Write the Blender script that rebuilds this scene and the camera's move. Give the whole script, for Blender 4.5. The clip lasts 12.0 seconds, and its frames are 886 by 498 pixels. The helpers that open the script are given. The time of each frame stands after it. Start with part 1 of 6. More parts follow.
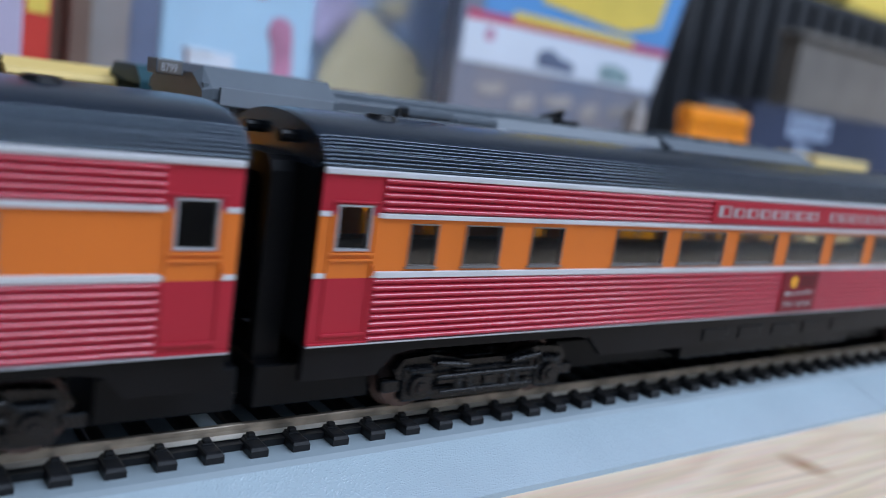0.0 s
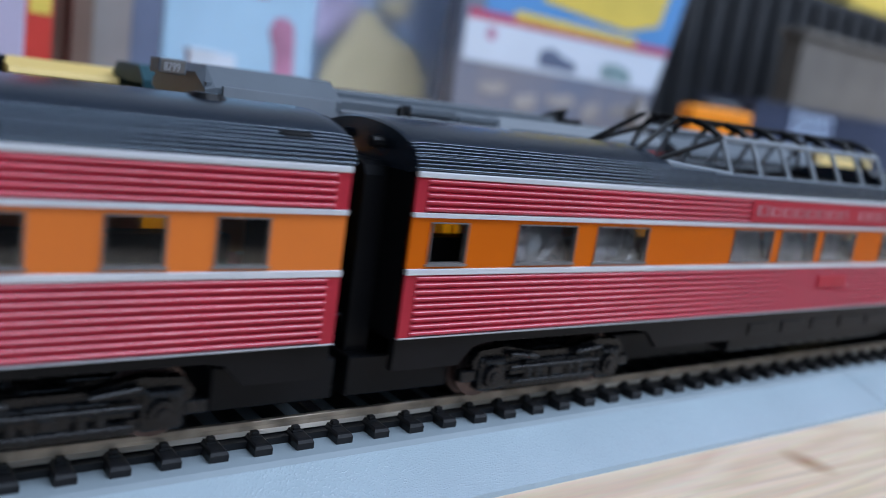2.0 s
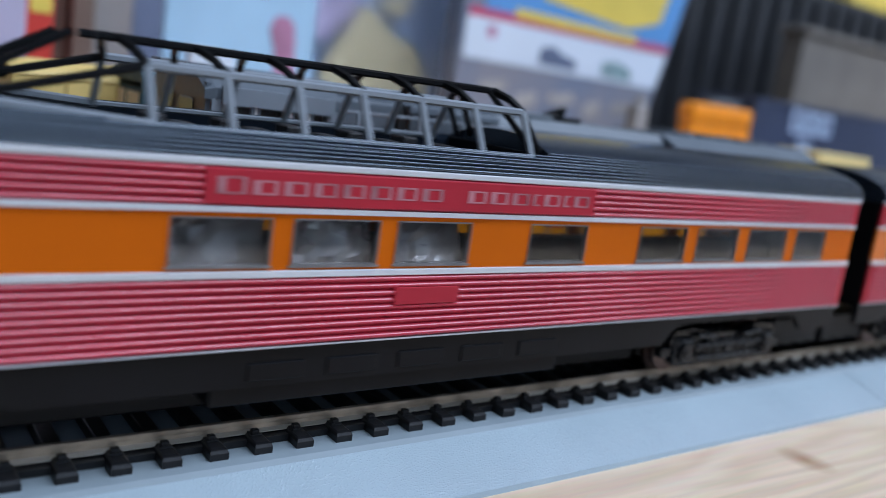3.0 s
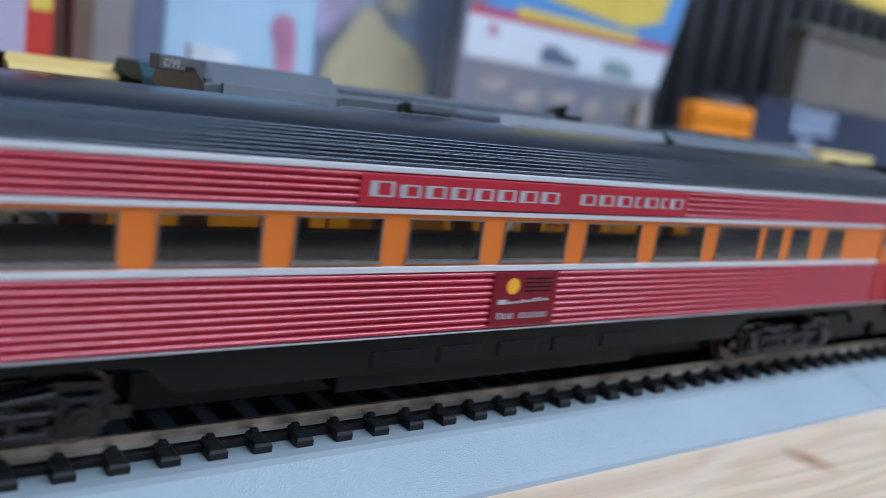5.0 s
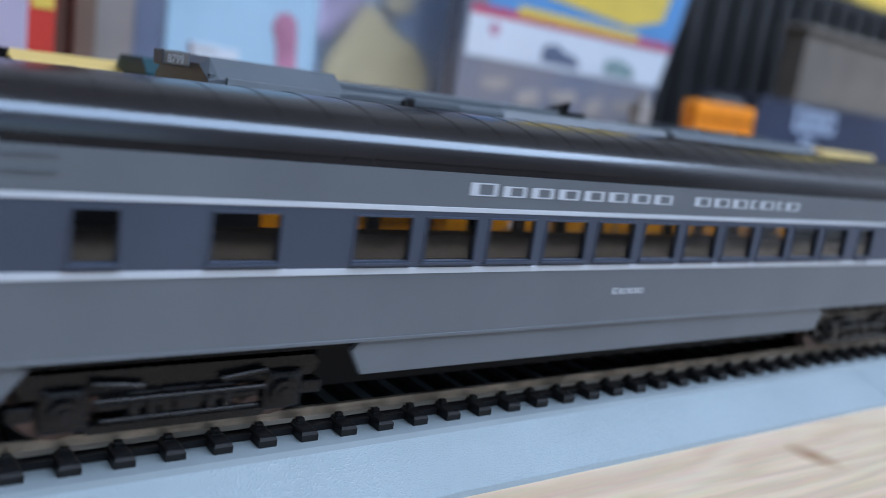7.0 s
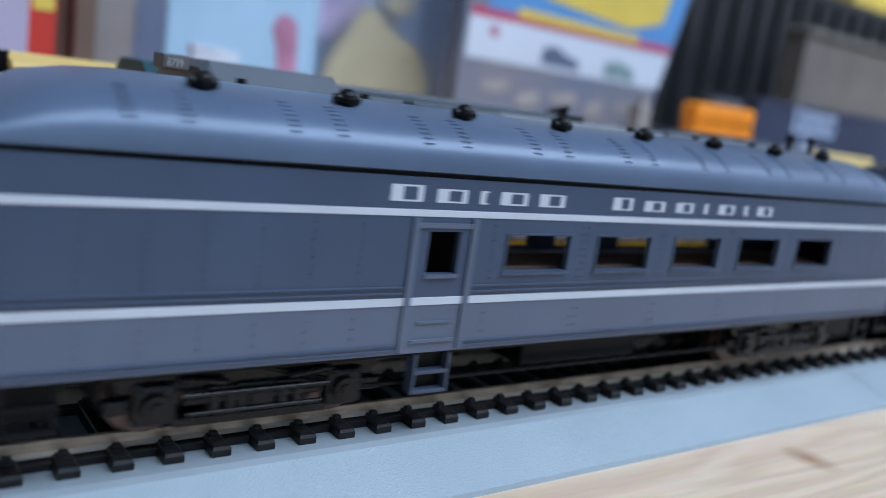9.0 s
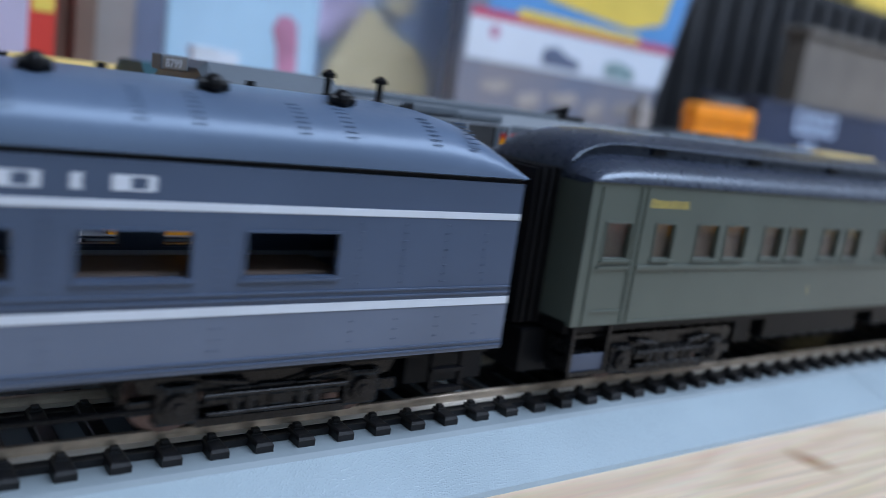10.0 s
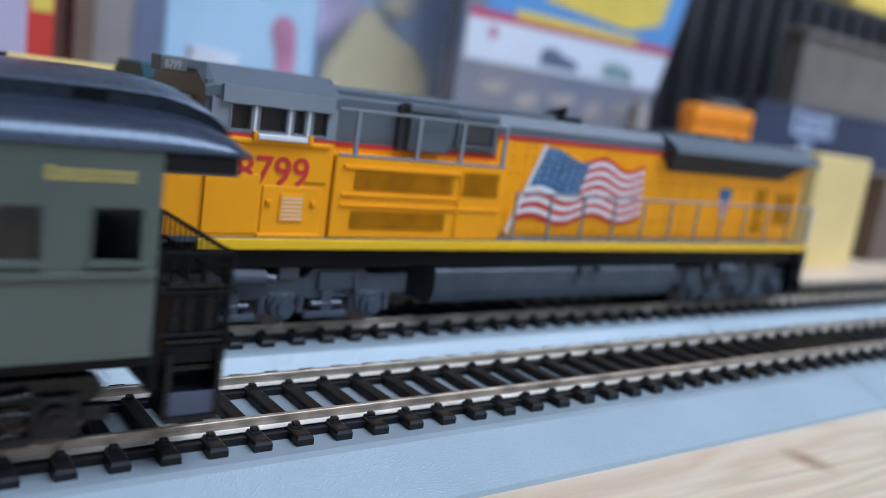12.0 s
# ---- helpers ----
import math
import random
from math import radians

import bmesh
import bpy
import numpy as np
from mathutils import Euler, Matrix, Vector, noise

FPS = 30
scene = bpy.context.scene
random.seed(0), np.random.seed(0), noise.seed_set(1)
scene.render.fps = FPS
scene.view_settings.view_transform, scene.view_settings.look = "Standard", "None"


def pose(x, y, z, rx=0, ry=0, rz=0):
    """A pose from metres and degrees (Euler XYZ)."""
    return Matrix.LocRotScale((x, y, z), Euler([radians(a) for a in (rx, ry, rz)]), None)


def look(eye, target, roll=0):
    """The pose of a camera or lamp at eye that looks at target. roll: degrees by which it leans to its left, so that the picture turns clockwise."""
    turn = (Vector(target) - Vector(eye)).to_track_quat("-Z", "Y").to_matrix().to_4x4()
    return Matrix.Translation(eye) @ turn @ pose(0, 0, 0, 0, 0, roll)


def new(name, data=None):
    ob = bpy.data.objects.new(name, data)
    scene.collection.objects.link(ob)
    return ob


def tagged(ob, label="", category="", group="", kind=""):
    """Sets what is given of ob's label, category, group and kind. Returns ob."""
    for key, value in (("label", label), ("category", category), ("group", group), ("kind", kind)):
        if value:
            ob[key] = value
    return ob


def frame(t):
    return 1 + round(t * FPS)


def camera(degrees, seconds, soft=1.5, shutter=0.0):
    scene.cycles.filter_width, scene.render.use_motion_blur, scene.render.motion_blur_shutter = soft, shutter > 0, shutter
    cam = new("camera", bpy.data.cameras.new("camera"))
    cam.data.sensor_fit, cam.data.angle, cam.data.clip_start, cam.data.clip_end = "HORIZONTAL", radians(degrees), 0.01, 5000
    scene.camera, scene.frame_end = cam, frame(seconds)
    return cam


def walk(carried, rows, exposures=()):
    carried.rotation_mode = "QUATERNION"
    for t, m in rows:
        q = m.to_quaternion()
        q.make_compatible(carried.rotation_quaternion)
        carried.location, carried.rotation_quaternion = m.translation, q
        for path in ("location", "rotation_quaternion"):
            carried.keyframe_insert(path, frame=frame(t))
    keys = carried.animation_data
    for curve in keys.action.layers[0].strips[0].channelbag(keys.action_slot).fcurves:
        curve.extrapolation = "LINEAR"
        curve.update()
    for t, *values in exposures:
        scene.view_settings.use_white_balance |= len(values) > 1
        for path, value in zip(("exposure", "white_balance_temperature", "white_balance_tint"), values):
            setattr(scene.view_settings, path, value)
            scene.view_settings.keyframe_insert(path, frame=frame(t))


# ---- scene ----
cam = camera(54.8, 12.0, soft=0.8, shutter=0.25)
cam.data.dof.use_dof = True
cam.data.dof.focus_distance = 0.138
cam.data.dof.aperture_fstop = 12.3
walk(cam, [
    (0, look((-0.06201, -0.12488, 0.05500), (0.53333, 0.65778, -0.12669), 8.22)),
    (0.5, look((-0.06191, -0.12465, 0.05478), (0.53204, 0.65907, -0.12691), 8.16)),
    (1, look((-0.06262, -0.12516, 0.05465), (0.53100, 0.65897, -0.12633), 8.12)),
    (1.5, look((-0.06284, -0.12464, 0.05449), (0.53182, 0.65874, -0.12633), 8.14)),
    (2, look((-0.06223, -0.12495, 0.05468), (0.53122, 0.65907, -0.12734), 8.01)),
    (2.5, look((-0.06212, -0.12477, 0.05496), (0.53164, 0.65851, -0.12922), 8.08)),
    (3, look((-0.06238, -0.12568, 0.05521), (0.52998, 0.65837, -0.13020), 7.98)),
    (5, look((-0.06166, -0.12476, 0.05467), (0.52973, 0.65987, -0.13135), 8.00)),
    (5.5, look((-0.06206, -0.12439, 0.05405), (0.52973, 0.66015, -0.13112), 8.05)),
    (6, look((-0.06261, -0.12484, 0.05412), (0.52852, 0.66007, -0.13154), 7.99)),
    (6.5, look((-0.06254, -0.12482, 0.05392), (0.52869, 0.65988, -0.13233), 8.00)),
    (7, look((-0.06231, -0.12460, 0.05368), (0.52917, 0.66009, -0.13186), 8.02)),
    (9, look((-0.06231, -0.12519, 0.05431), (0.52875, 0.66002, -0.13033), 8.10)),
    (9.5, look((-0.06210, -0.12472, 0.05439), (0.52966, 0.65991, -0.13047), 8.14)),
    (10, look((-0.06176, -0.12483, 0.05434), (0.52854, 0.66113, -0.12953), 8.05)),
    (10.5, look((-0.06176, -0.12479, 0.05443), (0.52876, 0.66098, -0.12953), 8.07)),
    (11, look((-0.06196, -0.12527, 0.05474), (0.52825, 0.66068, -0.12948), 8.08)),
    (11.5, look((-0.06267, -0.12551, 0.05467), (0.52978, 0.65887, -0.12909), 8.15)),
    (12, look((-0.06212, -0.12533, 0.05434), (0.52978, 0.65965, -0.12863), 8.09)),
])

# how far the train has rolled, in mm, every half second
ROLLED = [0.0, 64.3, 127.3, 191.3, 252.3, 312.8, 373.6, 435.5, 497.4, 558.8, 618.7, 677.3, 735.6, 794.4, 857.8, 923.5, 989.4, 1055.5, 1121.6, 1188.1, 1255.7, 1325.2, 1392.4, 1460.6, 1528.0]


def rolled(t):
    return float(np.interp(t, [0.5 * i for i in range(25)], ROLLED))


# ---- light: a cool ceiling panel over the table and a grey day in an unseen window, added behind the camera ----
world = bpy.data.worlds.new("sky")
scene.world = world
world.use_nodes = True
sky = world.node_tree.nodes.new("ShaderNodeTexSky")
sky.sky_type, sky.sun_disc = "NISHITA", False
sky.sun_elevation, sky.sun_rotation = radians(40), radians(20)
world.node_tree.nodes["Background"].inputs[1].default_value = 0.12
world.node_tree.links.new(sky.outputs[0], world.node_tree.nodes["Background"].inputs[0])


def area_lamp(name, eye, target, w, h, power, colour):
    lamp = bpy.data.lights.new(name, "AREA")
    lamp.shape, lamp.size, lamp.size_y, lamp.energy, lamp.color = "RECTANGLE", w, h, power, colour
    ob = new(name, lamp)
    ob.matrix_world = look(eye, target)
    return ob


area_lamp("added_window_light", (-0.35, -1.57, 0.72), (-0.35, 0.5, 0.50), 1.75, 1.15, 4, (0.61, 0.77, 1.0))
area_lamp("ceiling_panel_light", (1.00, -0.78, 1.66), (1.00, -0.78, 0), 2.20, 1.10, 72, (0.64, 0.775, 1.01))
scene.view_settings.exposure = 0.2

# ---- materials ----


def material(name, colour, rough=0.5, metal=0.0, vary=0.12, scale=60.0, bump=0.0, bump_scale=800.0, spec=0.5, stretch=None, second=None, second_at=0.6, coat=0.0, sheen=None):
    """A painted or moulded surface: a base colour with patches at two sizes, uneven gloss and fine relief."""
    m = bpy.data.materials.new(name)
    m.use_nodes = True
    nt = m.node_tree
    n, l = nt.nodes, nt.links
    b = n["Principled BSDF"]
    b.inputs["Roughness"].default_value, b.inputs["Metallic"].default_value = rough, metal
    b.inputs["Specular IOR Level"].default_value = spec
    b.inputs["Coat Weight"].default_value = coat
    if sheen:
        b.inputs["Specular Tint"].default_value = (*sheen, 1)
    co = n.new("ShaderNodeTexCoord")
    mp = n.new("ShaderNodeMapping")
    mp.inputs["Scale"].default_value = stretch or (1, 1, 1)
    l.new(co.outputs["Object"], mp.inputs[0])
    big, fine = n.new("ShaderNodeTexNoise"), n.new("ShaderNodeTexNoise")
    big.inputs["Scale"].default_value, big.inputs["Detail"].default_value = scale, 3
    fine.inputs["Scale"].default_value, fine.inputs["Detail"].default_value = bump_scale, 2
    l.new(mp.outputs[0], big.inputs[0]), l.new(mp.outputs[0], fine.inputs[0])
    ramp = n.new("ShaderNodeValToRGB")
    c = list(colour) + [1]
    ramp.color_ramp.elements[0].position, ramp.color_ramp.elements[1].position = 0.3, 0.7
    ramp.color_ramp.elements[0].color = [max(0, v * (1 - vary)) for v in c[:3]] + [1]
    ramp.color_ramp.elements[1].color = [min(1, v * (1 + vary)) for v in c[:3]] + [1]
    if second:
        e = ramp.color_ramp.elements.new(second_at)
        e.color = list(second) + [1]
    l.new(big.outputs[0], ramp.inputs[0]), l.new(ramp.outputs[0], b.inputs["Base Color"])
    rr = n.new("ShaderNodeMapRange")
    rr.inputs[3].default_value, rr.inputs[4].default_value = rough * 0.88, min(1, rough * 1.12)
    l.new(fine.outputs[0], rr.inputs[0]), l.new(rr.outputs[0], b.inputs["Roughness"])
    if bump:
        bp = n.new("ShaderNodeBump")
        bp.inputs["Strength"].default_value, bp.inputs["Distance"].default_value = bump, 0.00008
        l.new(fine.outputs[0], bp.inputs["Height"]), l.new(bp.outputs[0], b.inputs["Normal"])
    return m


def glass(name, colour, rough=0.03):
    m = bpy.data.materials.new(name)
    m.use_nodes = True
    b = m.node_tree.nodes["Principled BSDF"]
    b.inputs["Base Color"].default_value = (*colour, 1)
    b.inputs["Transmission Weight"].default_value, b.inputs["Roughness"].default_value, b.inputs["IOR"].default_value = 1, rough, 1.5
    return m


# blue of the light on the roofs, put into their paints' gloss
BLUE_LIGHT_TINT = (0.72, 0.86, 1.0)
RED = material("crimson_paint", (0.42, 0.019, 0.042), 0.31, vary=0.10, scale=40, coat=0.15)
SUN_GOLD = material("golden_orange_marking", (0.75, 0.34, 0.02), 0.45, vary=0.08, scale=200)
RED_FLAT = material("smooth_crimson_paint", (0.38, 0.013, 0.028), 0.48, vary=0.08, scale=40, spec=0.35)
DEEP_RED = material("deep_crimson_paint", (0.17, 0.004, 0.014), 0.4, vary=0.10, scale=60, spec=0.25)
LETTER = material("dull_silver_lettering", (0.36, 0.35, 0.36), 0.45, vary=0.1, scale=200)
ORANGE = material("orange_paint", (0.64, 0.15, 0.014), 0.42, vary=0.06, scale=40, bump=0.03)
ORANGE_DOME = material("bright_orange_paint", (0.54, 0.105, 0.001), 0.45, vary=0.06, scale=40, bump=0.03, spec=0.12)
SASH = material("dull_aluminium_window_frame", (0.20, 0.19, 0.19), 0.38, metal=0.5, vary=0.2, scale=200)
REDDISH_LETTER = material("reddish_silver_lettering", (0.36, 0.14, 0.16), 0.45, vary=0.35, scale=150)
SILVER = material("silver_stripe_paint", (0.60, 0.60, 0.62), 0.35, metal=0.2, vary=0.06, scale=90)
SILVER_DOOR = material("silver_door_window_frame", (0.42, 0.42, 0.44), 0.35, metal=0.3, vary=0.1, scale=90)
WHITE = material("white_stripe_paint", (0.53, 0.565, 0.62), 0.4, vary=0.05, scale=90)
ROOF_BLACK = material("black_roof_plastic", (0.014, 0.020, 0.031), 0.25, vary=0.15, scale=30, spec=0.75, sheen=BLUE_LIGHT_TINT)
ROOF_BROWN = material("brown_black_roof_plastic", (0.022, 0.018, 0.018), 0.21, vary=0.25, scale=30, spec=0.75, sheen=BLUE_LIGHT_TINT)
FRAME_BLACK = material("black_plastic", (0.005, 0.005, 0.006), 0.40, vary=0.25, scale=80, bump=0.06, spec=0.15)
END_GREY = material("dark_grey_end_paint", (0.052, 0.050, 0.050), 0.55, vary=0.15, scale=60, bump=0.05, spec=0.3)
INSIDE = material("dark_interior_plastic", (0.014, 0.012, 0.013), 0.6, vary=0.2, scale=80)
BLIND = material("brown_blind_plastic", (0.055, 0.032, 0.022), 0.6, vary=0.35, scale=160)
SEAT = material("tan_interior_plastic", (0.085, 0.055, 0.042), 0.6, vary=0.2, scale=120)
CURTAIN = material("silvery_window_blind", (0.30, 0.30, 0.31), 0.28, metal=0.5, vary=0.55, scale=120, bump=0.5, bump_scale=260)
GREY = material("pale_grey_paint", (0.122, 0.138, 0.158), 0.42, vary=0.07, scale=50, bump=0.05)
GREY_DARK = material("dark_grey_paint", (0.050, 0.064, 0.098), 0.45, vary=0.08, scale=50, bump=0.05)
UP_GREY = material("blue_grey_paint", (0.050, 0.074, 0.124), 0.38, vary=0.08, scale=50, bump=0.05)
UP_LIGHT = material("light_blue_grey_paint", (0.100, 0.124, 0.176), 0.40, vary=0.08, scale=50, bump=0.05)
UP_ROOF = material("blue_grey_roof_paint", (0.084, 0.118, 0.180), 0.34, vary=0.10, scale=40, bump=0.02, sheen=BLUE_LIGHT_TINT)
GREEN = material("dark_olive_green_paint", (0.078, 0.094, 0.080), 0.36, vary=0.10, scale=40, bump=0.06)
GREEN_ROOF = material("black_clerestory_roof_paint", (0.026, 0.032, 0.050), 0.28, vary=0.15, scale=40, spec=0.75, sheen=BLUE_LIGHT_TINT)
GOLD = material("gold_lettering", (0.55, 0.42, 0.10), 0.45, vary=0.3, scale=900)
STEEL = material("dark_wheel_metal", (0.12, 0.08, 0.07), 0.35, metal=0.7, vary=0.25, scale=300)
TRUCK_BLACK = material("black_truck_plastic", (0.006, 0.006, 0.007), 0.27, vary=0.3, scale=150, bump=0.08, spec=0.3)
PANE = glass("smoky_window_plastic", (0.66, 0.65, 0.64), 0.06)
CLEAR = glass("clear_plastic", (0.95, 0.96, 0.97))
FROST = glass("frosted_window_plastic", (0.85, 0.78, 0.70), 0.22)
# one rail metal twice: foot coloured as lit, sides as shaded and tarnished
RAIL = material("lit_nickel_silver_rail", (0.66, 0.61, 0.54), 0.32, metal=0.6, vary=0.10, scale=60, bump_scale=60)
RAIL_SHADED = material("shaded_tarnished_rail_metal", (0.40, 0.325, 0.25), 0.42, metal=0.5, vary=0.45, scale=130, bump=0.1, bump_scale=300)
TIE = material("black_tie_plastic", (0.009, 0.009, 0.010), 0.36, vary=0.3, scale=400, bump=0.25, bump_scale=1500, spec=0.3)
LOCO_YELLOW = material("armour_yellow_paint", (0.90, 0.34, 0.004), 0.42, vary=0.05, scale=50, bump=0.03, spec=0.3)
SILL_YELLOW = material("lemon_yellow_stripe", (0.82, 0.47, 0.008), 0.4, vary=0.04, scale=60)
LOCO_GREY = material("locomotive_grey_paint", (0.092, 0.108, 0.126), 0.5, vary=0.08, scale=60, bump=0.05)
LOCO_LIGHT = material("light_grey_paint", (0.205, 0.225, 0.25), 0.45, vary=0.08, scale=60, bump=0.04)
TRUCK_GREY = material("silver_grey_truck_paint", (0.068, 0.080, 0.098), 0.33, metal=0.2, vary=0.2, scale=160, bump=0.1)
GRILLE = material("brown_grille", (0.44, 0.165, 0.002), 0.6, vary=0.2, scale=200, spec=0.15)
FLARE = material("dark_radiator_grille", (0.035, 0.035, 0.036), 0.55, vary=0.2, scale=150)
RED_MARK = material("signal_red_marking", (0.55, 0.028, 0.022), 0.4, vary=0.06, scale=90)
FLAG_BLUE = material("flag_blue", (0.045, 0.125, 0.24), 0.4, vary=0.2, scale=200)
FLAG_WHITE = material("flag_white", (0.72, 0.70, 0.68), 0.4, vary=0.06, scale=200)
BOARD = material("brownish_grey_number_plate", (0.13, 0.118, 0.108), 0.45, vary=0.2, scale=200)
LOUVRE = material("cream_louvre_paint", (0.80, 0.56, 0.34), 0.4, vary=0.06, scale=200)
PLASTER = material("pale_wall_paint", (0.50, 0.49, 0.48), 0.8, vary=0.03, scale=4, bump=0.1, bump_scale=200)
# for unseen walls, dark so that panes and car sides reflect less
UNSEEN_DARK_WALL = material("dark_unseen_wall_paint", (0.10, 0.095, 0.09), 0.85, vary=0.05, scale=4, bump=0.1, bump_scale=200)
CEILING_PAINT = material("white_ceiling_paint", (0.55, 0.55, 0.54), 0.85, vary=0.02, scale=4)
FLOOR_MAT = material("grey_carpet", (0.10, 0.095, 0.09), 0.95, vary=0.2, scale=90, bump=0.6, bump_scale=400)


def roadbed_material():
    """Moulded grey plastic with a fine beaded relief that glints."""
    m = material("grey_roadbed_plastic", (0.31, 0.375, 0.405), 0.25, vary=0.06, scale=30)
    n, l = m.node_tree.nodes, m.node_tree.links
    co, v, bead, bp = n.new("ShaderNodeTexCoord"), n.new("ShaderNodeTexVoronoi"), n.new("ShaderNodeMapRange"), n.new("ShaderNodeBump")
    v.inputs["Scale"].default_value = 2400
    bead.interpolation_type = "SMOOTHSTEP"
    bead.inputs[1].default_value, bead.inputs[2].default_value, bead.inputs[3].default_value, bead.inputs[4].default_value = 0.05, 0.6, 1, 0
    bp.inputs["Strength"].default_value, bp.inputs["Distance"].default_value = 0.5, 0.00013
    l.new(co.outputs["Object"], v.inputs["Vector"]), l.new(v.outputs["Distance"], bead.inputs[0])
    l.new(bead.outputs[0], bp.inputs["Height"]), l.new(bp.outputs[0], n["Principled BSDF"].inputs["Normal"])
    return m


KNOT = (-0.1993, -0.1915)


def wood_material():
    m = bpy.data.materials.new("pale_birch_veneer")
    m.use_nodes = True
    n, l = m.node_tree.nodes, m.node_tree.links
    b = n["Principled BSDF"]
    co, mp = n.new("ShaderNodeTexCoord"), n.new("ShaderNodeMapping")
    mp.inputs["Rotation"].default_value = (0, 0, radians(-8))
    mp.inputs["Scale"].default_value = (2.6, 24, 24)
    l.new(co.outputs["Object"], mp.inputs[0])
    warp = n.new("ShaderNodeTexNoise")
    warp.inputs["Scale"].default_value, warp.inputs["Detail"].default_value, warp.inputs["Distortion"].default_value = 1.6, 4, 1.2
    l.new(mp.outputs[0], warp.inputs[0])
    ring = n.new("ShaderNodeMath")
    ring.operation = "MULTIPLY"
    ring.inputs[1].default_value = 44
    sine = n.new("ShaderNodeMath")
    sine.operation = "SINE"
    l.new(warp.outputs[0], ring.inputs[0]), l.new(ring.outputs[0], sine.inputs[0])
    ramp = n.new("ShaderNodeValToRGB")
    ramp.color_ramp.elements[0].color, ramp.color_ramp.elements[1].color = (0.68, 0.50, 0.35, 1), (0.78, 0.61, 0.44, 1)
    ramp.color_ramp.elements[0].position, ramp.color_ramp.elements[1].position = 0.0, 1.0
    mr = n.new("ShaderNodeMapRange")
    mr.inputs[1].default_value = -1
    l.new(sine.outputs[0], mr.inputs[0]), l.new(mr.outputs[0], ramp.inputs[0])
    grain, gm = n.new("ShaderNodeTexNoise"), n.new("ShaderNodeMapping")
    gm.inputs["Scale"].default_value = (60, 900, 900)
    l.new(co.outputs["Object"], gm.inputs[0]), l.new(gm.outputs[0], grain.inputs[0])
    grain.inputs["Scale"].default_value, grain.inputs["Detail"].default_value = 1, 3
    mix = n.new("ShaderNodeMix")
    mix.data_type, mix.blend_type = "RGBA", "MULTIPLY"
    mix.inputs[0].default_value = 0.25
    l.new(ramp.outputs[0], mix.inputs[6]), l.new(grain.outputs[1], mix.inputs[7])
    l.new(mix.outputs[2], b.inputs["Base Color"])
    # a knot in the veneer
    far, kr, km = n.new("ShaderNodeVectorMath"), n.new("ShaderNodeValToRGB"), n.new("ShaderNodeMix")
    far.operation = "DISTANCE"
    sq = n.new("ShaderNodeMapping")
    sq.inputs["Rotation"].default_value, sq.inputs["Scale"].default_value = (0, 0, radians(-8)), (150, 110, 0)
    l.new(co.outputs["Object"], sq.inputs[0]), l.new(sq.outputs[0], far.inputs[0])
    spot = Euler((0, 0, radians(-8))).to_matrix() @ Vector((KNOT[0] * 150, KNOT[1] * 110, 0))
    far.inputs[1].default_value = spot
    kr.color_ramp.elements[0].color, kr.color_ramp.elements[1].color = (0.55, 0.42, 0.33, 1), (1, 1, 1, 1)
    kr.color_ramp.elements[0].position, kr.color_ramp.elements[1].position = 0.05, 0.75
    l.new(far.outputs["Value"], kr.inputs[0])
    km.data_type, km.blend_type = "RGBA", "MULTIPLY"
    km.inputs[0].default_value = 1
    l.new(mix.outputs[2], km.inputs[6]), l.new(kr.outputs[0], km.inputs[7]), l.new(km.outputs[2], b.inputs["Base Color"])
    b.inputs["Roughness"].default_value = 0.42
    bp = n.new("ShaderNodeBump")
    bp.inputs["Strength"].default_value, bp.inputs["Distance"].default_value = 0.1, 0.0002
    l.new(grain.outputs[0], bp.inputs["Height"]), l.new(bp.outputs[0], b.inputs["Normal"])
    return m


ROADBED = roadbed_material()
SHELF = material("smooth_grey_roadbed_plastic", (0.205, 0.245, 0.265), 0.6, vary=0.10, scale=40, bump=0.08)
WOOD = wood_material()

# ---- mesh helpers; sizes in millimetres ----
MM = 0.001


def thing(name, x, y, z, label, category, group=""):
    ob = new(name)
    ob.empty_display_size = 0.01
    ob.matrix_basis = pose(x * MM, y * MM, z * MM)
    return tagged(ob, label, category, group)


def part(name, bm, mat, parent, label="", smooth=False, at=(0, 0, 0)):
    """Links a bmesh, built in mm, as one mesh object under its thing or part."""
    bmesh.ops.scale(bm, vec=(MM, MM, MM), verts=bm.verts)
    bmesh.ops.recalc_face_normals(bm, faces=bm.faces)
    me = bpy.data.meshes.new(name)
    bm.to_mesh(me)
    bm.free()
    for m in (mat if isinstance(mat, (list, tuple)) else [mat]):
        me.materials.append(m)
    if smooth:
        me.shade_smooth()
        me.set_sharp_from_angle(angle=radians(35))
    ob = new(name, me)
    ob.parent = parent
    ob.location = [v * MM for v in at]
    return tagged(ob, label)


def again(ob, at, parent=None):
    """One more of the same part, on the same mesh."""
    o = new(ob.name.split(".")[0], ob.data)
    o.parent = parent or ob.parent
    o.location = [v * MM for v in at]
    if "label" in ob:
        o["label"] = ob["label"]
    return o


def block(bm, x0, x1, y0, y1, z0, z1, bevel=0.0):
    m = Matrix.Translation(((x0 + x1) / 2, (y0 + y1) / 2, (z0 + z1) / 2)) @ Matrix.Diagonal((abs(x1 - x0), abs(y1 - y0), abs(z1 - z0), 1))
    vs = bmesh.ops.create_cube(bm, size=1, matrix=m)["verts"]
    if bevel:
        es = list({e for v in vs for e in v.link_edges})
        bmesh.ops.bevel(bm, geom=es, offset=bevel, segments=2, affect="EDGES", profile=0.5)
    return bm


def box(*a, **k):
    return block(bmesh.new(), *a, **k)


